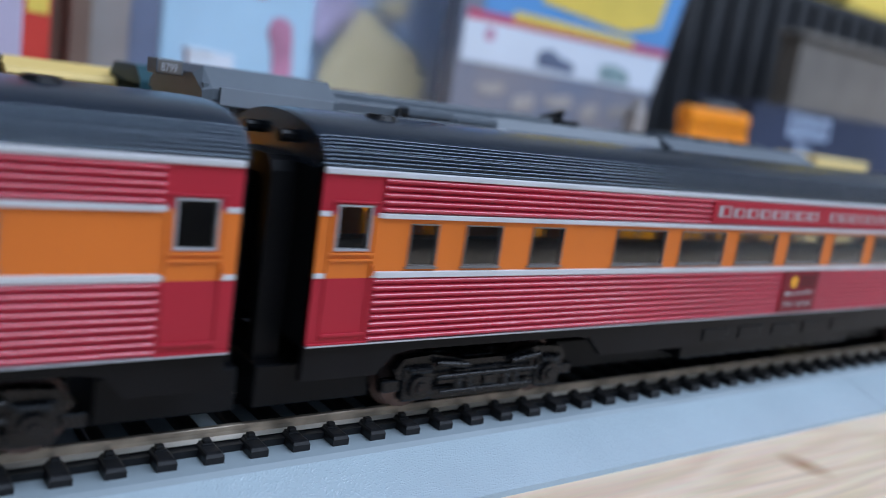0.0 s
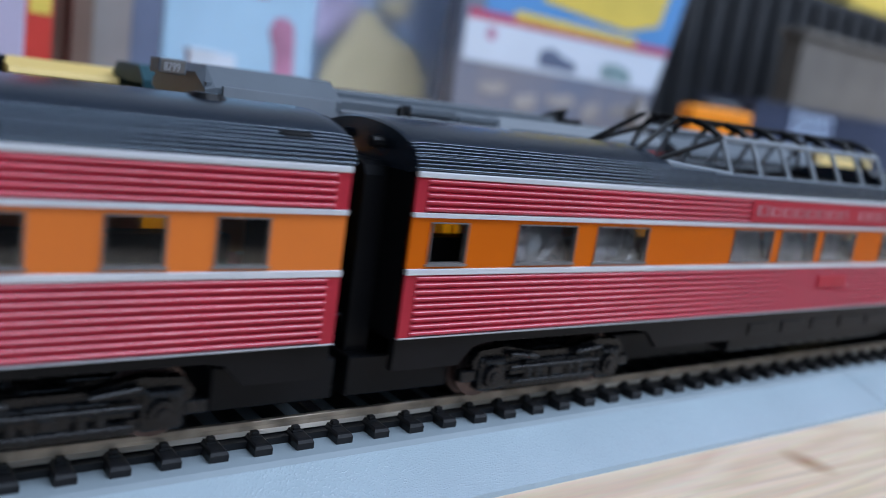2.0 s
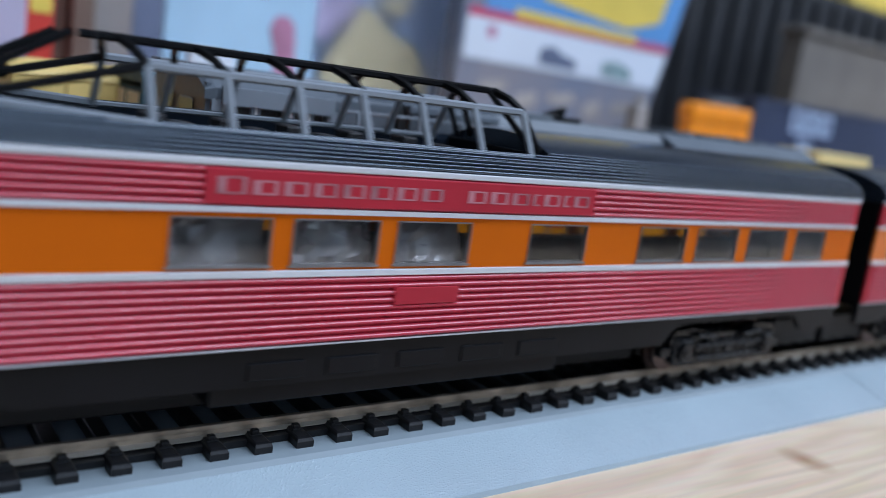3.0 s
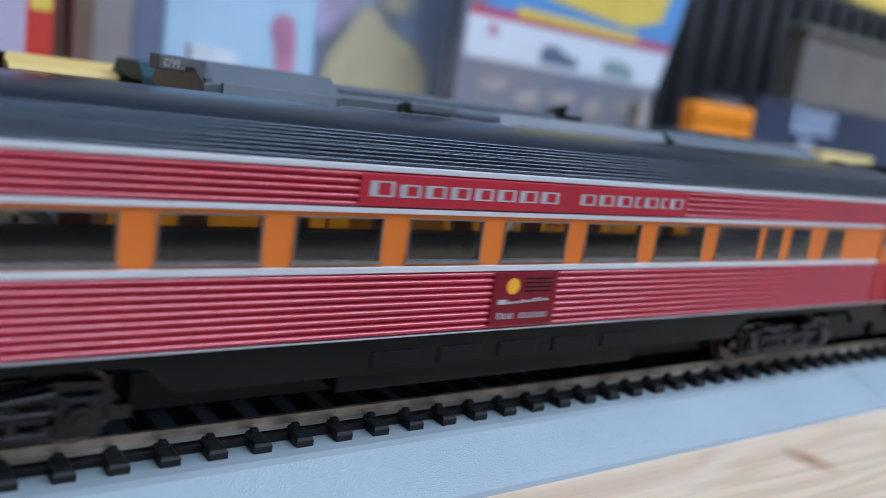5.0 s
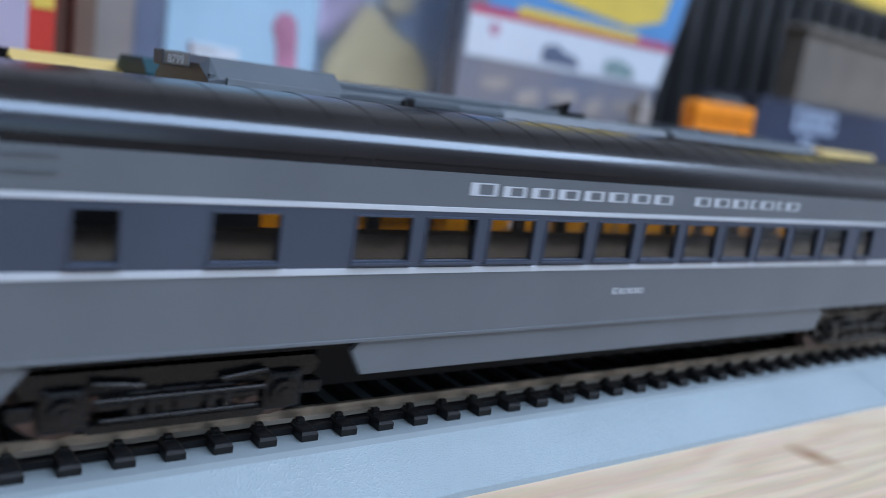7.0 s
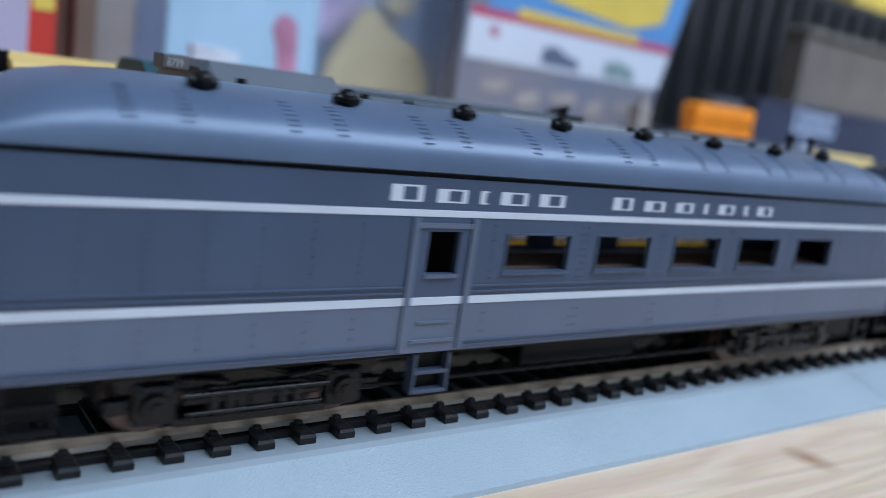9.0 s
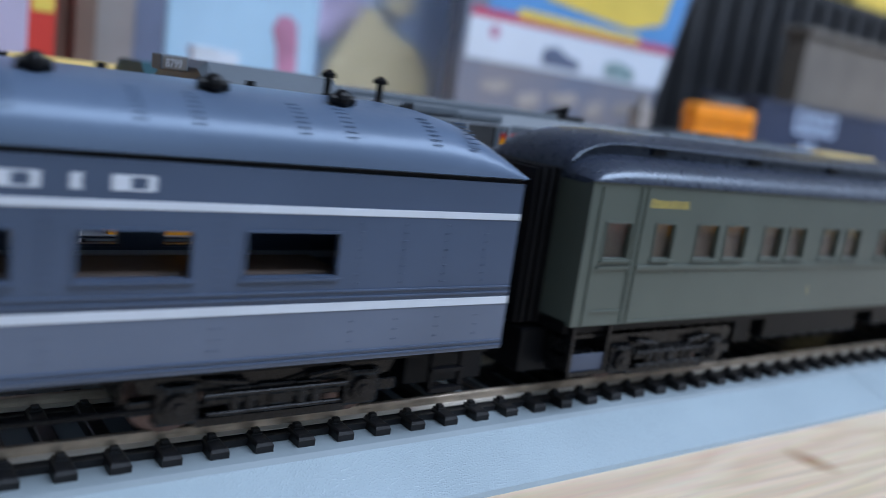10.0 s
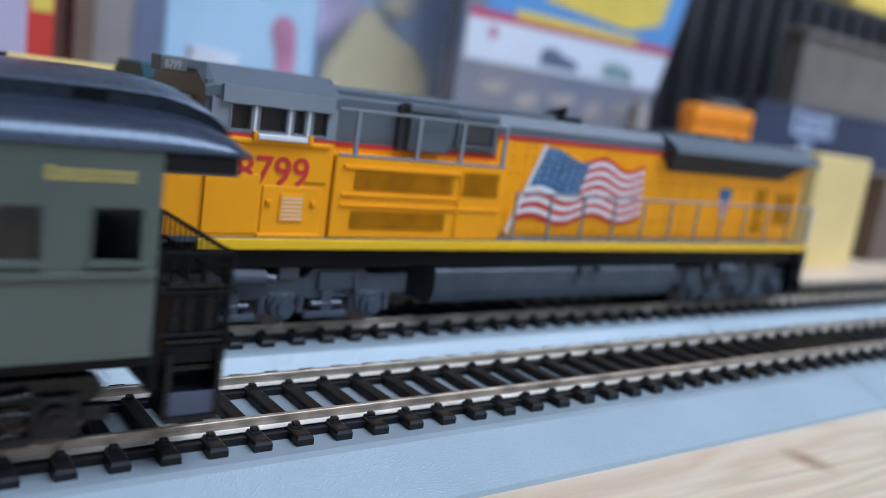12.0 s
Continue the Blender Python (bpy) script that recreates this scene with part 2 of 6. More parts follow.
def rod(bm, a, b, r, seg=8, r2=None):
    a, b = Vector(a), Vector(b)
    d = b - a
    m = Matrix.Translation((a + b) / 2) @ d.to_track_quat("Z", "Y").to_matrix().to_4x4()
    bmesh.ops.create_cone(bm, cap_ends=True, segments=seg, radius1=r, radius2=r if r2 is None else r2, depth=d.length, matrix=m)
    return bm


def prism(bm, pts, y0, y1):
    """A flat outline in x and z, given thickness from y0 to y1."""
    a = [bm.verts.new((x, y0, z)) for x, z in pts]
    b = [bm.verts.new((x, y1, z)) for x, z in pts]
    bm.faces.new(a), bm.faces.new(b[::-1])
    for i in range(len(pts)):
        j = (i + 1) % len(pts)
        bm.faces.new((a[i], b[i], b[j], a[j]))
    return bm


def loft(bm, rings, closed=True, caps=True):
    rows = [[bm.verts.new(p) for p in r] for r in rings]
    n = len(rings[0])
    for a, b in zip(rows, rows[1:]):
        for i in range(n if closed else n - 1):
            j = (i + 1) % n
            bm.faces.new((a[i], a[j], b[j], b[i]))
    if caps and closed:
        bm.faces.new(rows[0]), bm.faces.new(rows[-1][::-1])
    return bm


def wall(bm, x0, x1, z0, z1, y0, y1, holes, h0, h1):
    """A side wall in one piece, with openings (x pairs) that all stand between the heights h0 and h1."""
    xs = sorted({x0, x1, *[v for pair in holes for v in pair if x0 < v < x1]})
    zs = [z0, h0, h1, z1]
    grid = {}

    def vert(i, j, y):
        if (i, j, y) not in grid:
            grid[i, j, y] = bm.verts.new((xs[i], y, zs[j]))
        return grid[i, j, y]

    def solid(i, j):
        if not (0 <= i < len(xs) - 1 and 0 <= j < 3):
            return False
        mid = (xs[i] + xs[i + 1]) / 2
        return j != 1 or not any(p < mid < q for p, q in holes)

    for i in range(len(xs) - 1):
        for j in range(3):
            if not solid(i, j):
                continue
            for y in (y0, y1):
                bm.faces.new((vert(i, j, y), vert(i + 1, j, y), vert(i + 1, j + 1, y), vert(i, j + 1, y)))
            for di, dj, p, q in ((-1, 0, (i, j), (i, j + 1)), (1, 0, (i + 1, j), (i + 1, j + 1)), (0, -1, (i, j), (i + 1, j)), (0, 1, (i, j + 1), (i + 1, j + 1))):
                if not solid(i + di, j + dj):
                    bm.faces.new((vert(*p, y0), vert(*q, y0), vert(*q, y1), vert(*p, y1)))
    return bm


def portal(x0, x1, outer, inner):
    """A plate across the car, from x0 to x1, with one opening: outlines in y and z, alike in count."""
    bm = bmesh.new()
    n = len(outer)
    loops = [[bm.verts.new((x, a, b)) for a, b in ring] for x in (x0, x1) for ring in (outer, inner)]
    for i in range(n):
        j = (i + 1) % n
        for p, q in ((0, 1), (1, 3), (3, 2), (2, 0)):
            bm.faces.new((loops[p][i], loops[p][j], loops[q][j], loops[q][i]))
    return bm


def gangway(x0, x1, w, z0, z1, rim):
    """A diaphragm: a rounded frame round the gangway."""
    def ring(a, lo, hi):
        c = 2.2
        return [(-a, lo), (a, lo), (a, hi - c), (a - 0.7, hi - 0.7), (a - c, hi), (-a + c, hi), (-a + 0.7, hi - 0.7), (-a, hi - c)]
    return portal(x0, x1, ring(w, z0, z1), ring(w - rim, z0 + rim, z1 - 1.4 * rim))


def arch_plate(x0, x1, y_half, z0, rise, power, foot):
    """An end wall whose head follows the roof's arch."""
    pts = [(a, b) for a, b in arch(y_half, z0, rise, power, 28)]
    pts = [(-y_half, foot)] + pts + [(y_half, foot)]
    return loft(bmesh.new(), [[(x, a, b) for a, b in pts] for x in (x0, x1)])


def fluted(x0, x1, z0, z1, y, side, count, depth=0.62):
    """A corrugated metal side: round ridges that run along the car."""
    bm = bmesh.new()
    prof = []
    n = count * 8
    for i in range(n + 1):
        k = i / n
        w = abs(math.sin(math.pi * k * count))
        prof.append((side * (y + depth * w), z0 + (z1 - z0) * k))
    prof += [(side * (y - 1.0), z1), (side * (y - 1.0), z0)]
    return loft(bm, [[(x, p, z) for p, z in prof] for x in (x0, x1)])


def crumpled(x0, x1, y0, y1, z0, z1, nx=7, nz=4, depth=0.9):
    """A thin sheet that leans back and is creased at random."""
    bm = bmesh.new()
    grid = []
    for j in range(nz + 1):
        k = j / nz
        grid.append([(x0 + (x1 - x0) * i / nx, y0 + (y1 - y0) * k + random.uniform(0, depth), z0 + (z1 - z0) * k + random.uniform(-0.4, 0.4)) for i in range(nx + 1)])
    front = [[bm.verts.new(p) for p in row] for row in grid]
    back = [[bm.verts.new((p[0], p[1] + 0.25, p[2])) for p in row] for row in grid]
    for j in range(nz):
        for i in range(nx):
            for sheet in (front, back):
                bm.faces.new((sheet[j][i], sheet[j][i + 1], sheet[j + 1][i + 1], sheet[j + 1][i]))
    for a, b in ((front[0], back[0]), (front[-1], back[-1]), ([r[0] for r in front], [r[0] for r in back]), ([r[-1] for r in front], [r[-1] for r in back])):
        for i in range(len(a) - 1):
            bm.faces.new((a[i], a[i + 1], b[i + 1], b[i]))
    return bm


def bars(word_widths, x0, x1, z0, z1, y, side, gap=0.10):
    """Lettering as plain blocks, one for each letter; None is a space."""
    bm = bmesh.new()
    total = sum(w or 0.9 for w in word_widths)
    unit = (x1 - x0) / total
    at = x0
    for w in word_widths:
        if w:
            g, e = gap * unit, w * unit
            top = z1 + (0.18 * (z1 - z0) if at == x0 else 0)
            block(bm, at + g, at + g + 0.26 * e, side * (y - 0.05), side * (y + 0.08), z0, top)
            if w > 0.6:
                block(bm, at + e - g - 0.12 * e, at + e - g, side * (y - 0.05), side * (y + 0.08), z0, top)
            for zz in (z0, top - 0.12 * (z1 - z0)):
                block(bm, at + g, at + e - g, side * (y - 0.05), side * (y + 0.07), zz, zz + 0.12 * (z1 - z0))
        at += (w or 0.9) * unit
    return bm


def lettering(text, size, mat, parent, at, name="number", narrow=1.0):
    """Raised characters on the side that faces the aisle."""
    cu = bpy.data.curves.new(name, "FONT")
    cu.body, cu.size, cu.extrude = text, size * MM, 0.06 * MM
    cu.offset = 0.012 * size * MM
    tmp = bpy.data.objects.new(name, cu)
    me = bpy.data.meshes.new_from_object(tmp)
    bpy.data.objects.remove(tmp)
    me.transform(pose(0, 0, 0, 90) @ Matrix.Diagonal((narrow, 1, 1, 1)))
    me.materials.clear()
    me.materials.append(mat)
    ob = new(name, me)
    ob.parent = parent
    ob.location = [v * MM for v in at]
    return ob


# ---- the room ----
def structure(name, bm, mat, at=(0, 0, 0)):
    return tagged(part(name, bm, mat, None, at=at), kind="structure")


X0, X1, Y0, Y1, Z0, Z1 = -2400, 2200, -1600, 1500, -760, 1700
structure("floor", box(X0, X1, Y0, Y1, Z0 - 60, Z0), FLOOR_MAT)
structure("ceiling", box(X0, X1, Y0, Y1, Z1, Z1 + 60), CEILING_PAINT)
structure("wall_north", box(X0, X1, Y1, Y1 + 80, Z0, Z1), PLASTER)
structure("wall_east", box(X1, X1 + 80, Y0, Y1, Z0, Z1), PLASTER)
structure("wall_west", box(X0 - 80, X0, Y0, Y1, Z0, Z1), UNSEEN_DARK_WALL)
structure("wall_south", wall(bmesh.new(), X0, X1, Z0, Z1, Y0 - 80, Y0, [(-1250, 550)], 120, 1320), UNSEEN_DARK_WALL)
fixture = thing("ceiling_light", 1000, -780, 1660, "slim white ceiling light panel over the table", "ceiling light")
for n, a in enumerate(((-1115, 1115, 552, 568), (-1115, 1115, -568, -552), (-1115, -1102, -552, 552), (1102, 1115, -552, 552))):
    part("frame", box(*a, -12, 40), CEILING_PAINT, fixture)

# ---- table and tracks ----
TABLE_Z = -9.0
table = thing("table", 300, 150, Z0, "pale birch-veneer table top under the model tracks", "table")
part("tabletop", box(-2260, 1320, -330, 430, TABLE_Z - 25 - Z0, TABLE_Z - Z0, bevel=1.5), WOOD, table)
for lx in (-2220, -760, 1240):
    for ly in (-290, 390):
        part("leg", box(lx, lx + 40, ly - 20, ly + 20, 0, TABLE_Z - 25 - Z0), WOOD, table)

TIE_STEP, TIE_FROM, TIE_COUNT = 7.05, -296.05, 280
TIE_MESH = []


def tie_shape():
    """A tie with sloping flanks and ends, and the moulded spikes that hold the rails."""
    bm = bmesh.new()
    rings = []
    for z, w, e in ((-4.2, 1.45, 14.5), (-2.3, 1.45, 14.5), (-1.85, 1.28, 14.2), (-1.7, 1.0, 13.6)):
        rings.append([(-w, -e, z), (w, -e, z), (w, e, z), (-w, e, z)])
    loft(bm, rings)
    for y in (-10.6, -6.7, 6.7, 10.6):
        block(bm, -0.62, 0.62, y - 0.55, y + 0.55, -1.8, -0.85, bevel=0.2)
        block(bm, -0.9, 0.9, y - 0.9, y + 0.9, -1.8, -1.45, bevel=0.1)
    return bm


def rail_profile(y):
    half = [(1.30, -1.9), (1.30, -1.80), (0.46, -1.46), (0.40, -0.85), (0.47, -0.65), (0.47, -0.10), (0.38, 0.0)]
    return [(y + a, z) for a, z in half] + [(y - a, z) for a, z in half[::-1]]


def lay_track(y, front, back, label, length0, length1, ties=True):
    track = thing("model_track", 0, y, 0, label, "train track", "model tracks")
    step = 228.6
    at = length0
    while at < length1:
        end = min(at + step, length1) - 0.25
        bm = bmesh.new()
        prof = [(-front, TABLE_Z), (-front + 0.3, TABLE_Z + 0.9), (-17.6, -3.9), (-16.6, -3.35), (16.6, -3.35), (17.6, -3.9)]
        slope = -3.9 - (back - 17.6) * 5.1 / 12.9
        prof += [(back, max(TABLE_Z, slope)), (back, TABLE_Z)]
        loft(bm, [[(x, a, b) for a, b in prof] for x in (at, end)])
        bm.normal_update()
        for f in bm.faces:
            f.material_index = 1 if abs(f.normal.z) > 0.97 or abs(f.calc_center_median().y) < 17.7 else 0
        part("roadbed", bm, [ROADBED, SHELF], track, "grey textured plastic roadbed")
        at += step
    for ry in (-8.7, 8.7):
        bm = bmesh.new()
        loft(bm, [[(x, a, b) for a, b in rail_profile(ry)] for x in (length0, length1)])
        # light from above put into colour: bright foot, brown head and web
        for f in bm.faces:
            c = f.calc_center_median()
            f.material_index = 0 if abs(c.y - ry) > 0.6 and c.z > -1.85 else 1
        part("rail", bm, [RAIL, RAIL_SHADED], track, "nickel-silver rail")
        bm = box(length0, length1, ry - 2.6, ry + 2.6, -3.3, -2.2)
        part("rail_web", bm, TIE, track)
    for i in range(TIE_COUNT):
        x = TIE_FROM + i * TIE_STEP
        if not length0 < x < length1:
            continue
        if TIE_MESH:
            o = new("tie", TIE_MESH[0])
            o.parent = track
            o.location = (x * MM, 0, 0)
        else:
            o = part("tie", tie_shape(), TIE, track, at=(x, 0, 0))
            TIE_MESH.append(o.data)
    # the ends of the line, out past the locomotive siding
    bm = bmesh.new()
    count = 0
    for i in list(range(-226, 0)) + list(range(TIE_COUNT, TIE_COUNT + 120)):
        x = TIE_FROM + i * TIE_STEP
        if length0 + 2 < x < length1 - 2:
            block(bm, x - 1.5, x + 1.5, -14.5, 14.5, -4.2, -1.75)
            count += 1
    if count:
        rest = part("ties", bm, TIE, track)
        tagged(rest, kind="stuff")
    return track


LOCO_Y = 45.4
lay_track(0, 29.8, 22.6, "model railway track with black ties on grey plastic roadbed", -1900.2, 1580)
lay_track(LOCO_Y, 22.7, 30.5, "second model railway track on grey plastic roadbed carrying the locomotive", -300, 880)

# ---- trucks and wheels ----
CARS = []
WHEELS = []
SHARED = {}


def wheelset_shape():
    bm = bmesh.new()
    for s in (-1, 1):
        rod(bm, (0, s * 7.4, 0), (0, s * 8.2, 0), 5.9, 20)
        rod(bm, (0, s * 8.2, 0), (0, s * 9.9, 0), 5.25, 20)
        for k in range(4):
            a = k * math.pi / 2
            rod(bm, (2.8 * math.cos(a), s * 9.8, 2.8 * math.sin(a)), (2.8 * math.cos(a), s * 10.15, 2.8 * math.sin(a)), 0.8, 8)
    rod(bm, (0, -10.4, 0), (0, 10.4, 0), 1.0, 8)
    return bm


def sideframe_shape(base, style):
    """The cast side of a truck: pedestals over the axles, equaliser beam, springs and brake gear."""
    h = base / 2
    bm = bmesh.new()
    y0, y1 = -1.0, 1.0
    if style == "heavy":
        prism(bm, [(-h - 6, 9.4), (-h - 5, 10.8), (h + 5, 10.8), (h + 6, 9.4), (h + 5, 7.6), (4, 7.0), (-4, 7.0), (-h - 5, 7.6)], y0, y1)
        prism(bm, [(-h + 2, 3.1), (h - 2, 3.1), (h - 3, 1.9), (-h + 3, 1.9)], y0 - 0.3, y1)
    else:
        prism(bm, [(-h - 4.6, 8.2), (-h - 3, 10.2), (-h + 3, 10.6), (-5, 9.2), (5, 9.2), (h - 3, 10.6), (h + 3, 10.2), (h + 4.6, 8.2), (h + 4, 6.6), (-h - 4, 6.6)], y0, y1)
        prism(bm, [(-h + 1, 4.6), (h - 1, 4.6), (h - 4, 2.4), (-h + 4, 2.4)], y0, y1)
    for s in (-1, 1):
        block(bm, s * h - 3.1, s * h + 3.1, y0 - 0.6, y1, 2.6, 9.0, bevel=0.5)
        rod(bm, (s * h, y0 - 1.5, 5.3), (s * h, y0, 5.3), 2.1, 14)
        rod(bm, (s * h, y0 - 1.9, 5.3), (s * h, y0 - 1.4, 5.3), 1.1, 10)
        block(bm, s * (h + 3.4), s * (h + 6.8), y0, y1, 4.4, 6.6, bevel=0.3)
        for k in (0, 1):
            rod(bm, (s * (4.2 + 2.4 * k), y0 - 0.3, 4.4), (s * (4.2 + 2.4 * k), y0 - 0.3, 7.2), 0.95, 10)
    block(bm, -3.0, 3.0, y0 - 0.8, y1, 3.6, 8.0, bevel=0.4)
    block(bm, -h + 4, h - 4, y0 - 0.7, y0, 5.2, 6.2, bevel=0.2)
    block(bm, -1.2, 1.2, y0 - 1.4, y0, 4.6, 6.6, bevel=0.3)
    rod(bm, (-h + 3.4, y0 - 1.2, 6.9), (h - 3.4, y0 - 1.2, 6.9), 0.42, 10)
    rod(bm, (-h + 4.4, y0 - 1.0, 4.0), (h - 4.4, y0 - 1.0, 4.0), 0.38, 10)
    for s in (-1, 1):
        rod(bm, (s * (h - 3.2), y0 - 0.9, 9.3), (s * (h - 10), y0 - 0.9, 8.5), 0.6, 10)
        block(bm, s * h - 2.4, s * h + 2.4, y0 - 1.3, y0, 7.6, 8.9, bevel=0.55)
        block(bm, s * 5.4 - 2.2, s * 5.4 + 2.2, y0 - 1.0, y0, 7.2, 7.9, bevel=0.3)
    return bm


def truck(car, x, base=30.0, style="smooth", mat=None, axles=(-0.5, 0.5)):
    key = (base, style)
    fresh = key not in SHARED
    bm = bmesh.new()
    block(bm, -base / 2 - 6, base / 2 + 6, -6.6, 6.6, 2.6, 8.6, bevel=0.4)
    block(bm, -3.5, 3.5, -12, 12, 6.5, 9.4, bevel=0.4)
    t = part("truck", bm, TRUCK_BLACK, car, "black moulded four-wheel truck", at=(x, 0, 0))
    if fresh:
        a = part("sideframe", sideframe_shape(base, style), mat or TRUCK_BLACK, t, at=(0, -12.6, 0))
        SHARED[key] = a
    else:
        a = again(SHARED[key], (0, -12.6, 0), t)
    b = again(a, (0, 12.6, 0), t)
    b.rotation_euler = (0, 0, math.pi)
    for k in axles:
        if "wheelset" in SHARED:
            w = again(SHARED["wheelset"], (k * base, 0, 5.25), t)
        else:
            w = part("wheelset", wheelset_shape(), STEEL, t, at=(k * base, 0, 5.25))
            SHARED["wheelset"] = w
        WHEELS.append((w, k * base))
    return t


def coupler(car, x, s):
    bm = bmesh.new()
    block(bm, min(x, x + s * 7), max(x, x + s * 7), -1.4, 1.4, 6.4, 8.6, bevel=0.3)
    block(bm, min(x + s * 5.5, x + s * 8), max(x + s * 5.5, x + s * 8), -2.2, 1.0, 5.6, 9.4, bevel=0.4)
    part("coupler", bm, FRAME_BLACK, car, "black knuckle coupler")


def window_part(car, x0, x1, z0, z1, y, side, frame_mat, glass_mat, rim=0.55, sill=0.0, deep=0.12):
    """A window: a thin raised surround with a pane set back in it."""
    w, h = x1 - x0, z1 - z0
    k = ("window", round(w, 1), round(h, 1), side, frame_mat.name, rim, sill)
    at = (x0, side * y, z0)
    if k in SHARED:
        f = again(SHARED[k], at, car)
    else:
        bm = bmesh.new()
        a, b = (-1.0, 0.22) if side > 0 else (-0.22, 1.0)
        block(bm, 0, rim, a, b, 0, h), block(bm, w - rim, w, a, b, 0, h)
        block(bm, rim, w - rim, a, b, 0, rim), block(bm, rim, w - rim, a, b, h - rim, h)
        if sill:
            block(bm, -0.3, w + 0.3, side * 0.0, side * (0.12 + 0.6 * sill), -0.32, 0.02)
        f = part("window", bm, frame_mat, car, at=at)
        SHARED[k] = f
    if glass_mat:
        k2 = ("pane", round(w, 1), round(h, 1), glass_mat.name, rim)
        if k2 in SHARED:
            p = again(SHARED[k2], (0, -side * deep, 0), f)
        else:
            p = part("pane", box(rim, w - rim, -0.2, 0.2, rim, h - rim), glass_mat, f, at=(0, -side * deep, 0))
            SHARED[k2] = p
        p.visible_shadow = False
    return f


def arch(y_half, z0, rise, power=0.85, n=40, flutes=0, depth=0.3, until=0.62):
    pts = []
    for i in range(n + 1):
        a = math.pi * i / n
        y, z = -y_half * math.cos(a), z0 + rise * math.sin(a) ** power
        if flutes:
            k = min(a, math.pi - a) / until
            if 0 < k < 1:
                r = depth * abs(math.sin(math.pi * k * flutes))
                y += -math.cos(a) * r
                z += math.sin(a) * r
        pts.append((y, z))
    return pts


def roof_loft(x0, x1, y_half, z0, rise, ends, power=0.85, n=40, flutes=0, depth=0.3, until=0.62, thick=0.6, both=(True, True)):
    """A roof shell along the car; ends are (distance from the end, share of the rise), shaped at both ends or cut square."""
    bm = bmesh.new()
    xs = ([(x0 + d, s) for d, s in ends] if both[0] else [(x0, 1.0)]) + ([(x1 - d, s) for d, s in ends[::-1]] if both[1] else [(x1, 1.0)])
    rings = []
    for x, s in xs:
        p = arch(y_half, z0, rise * s, power, n, flutes, depth * (1 if s > 0.9 else 0.3), until)
        rings.append([(x, y, z) for y, z in p] + [(x, y_half - 2, z0 - thick), (x, -y_half + 2, z0 - thick)])
    return loft(bm, rings)


# ---- red and orange streamlined cars ----
DAY_W = 17.5
# where the dome opens the roof: along the car and half across it
DOME_X, DOME_Y = (62.0, 151.0), 15.3


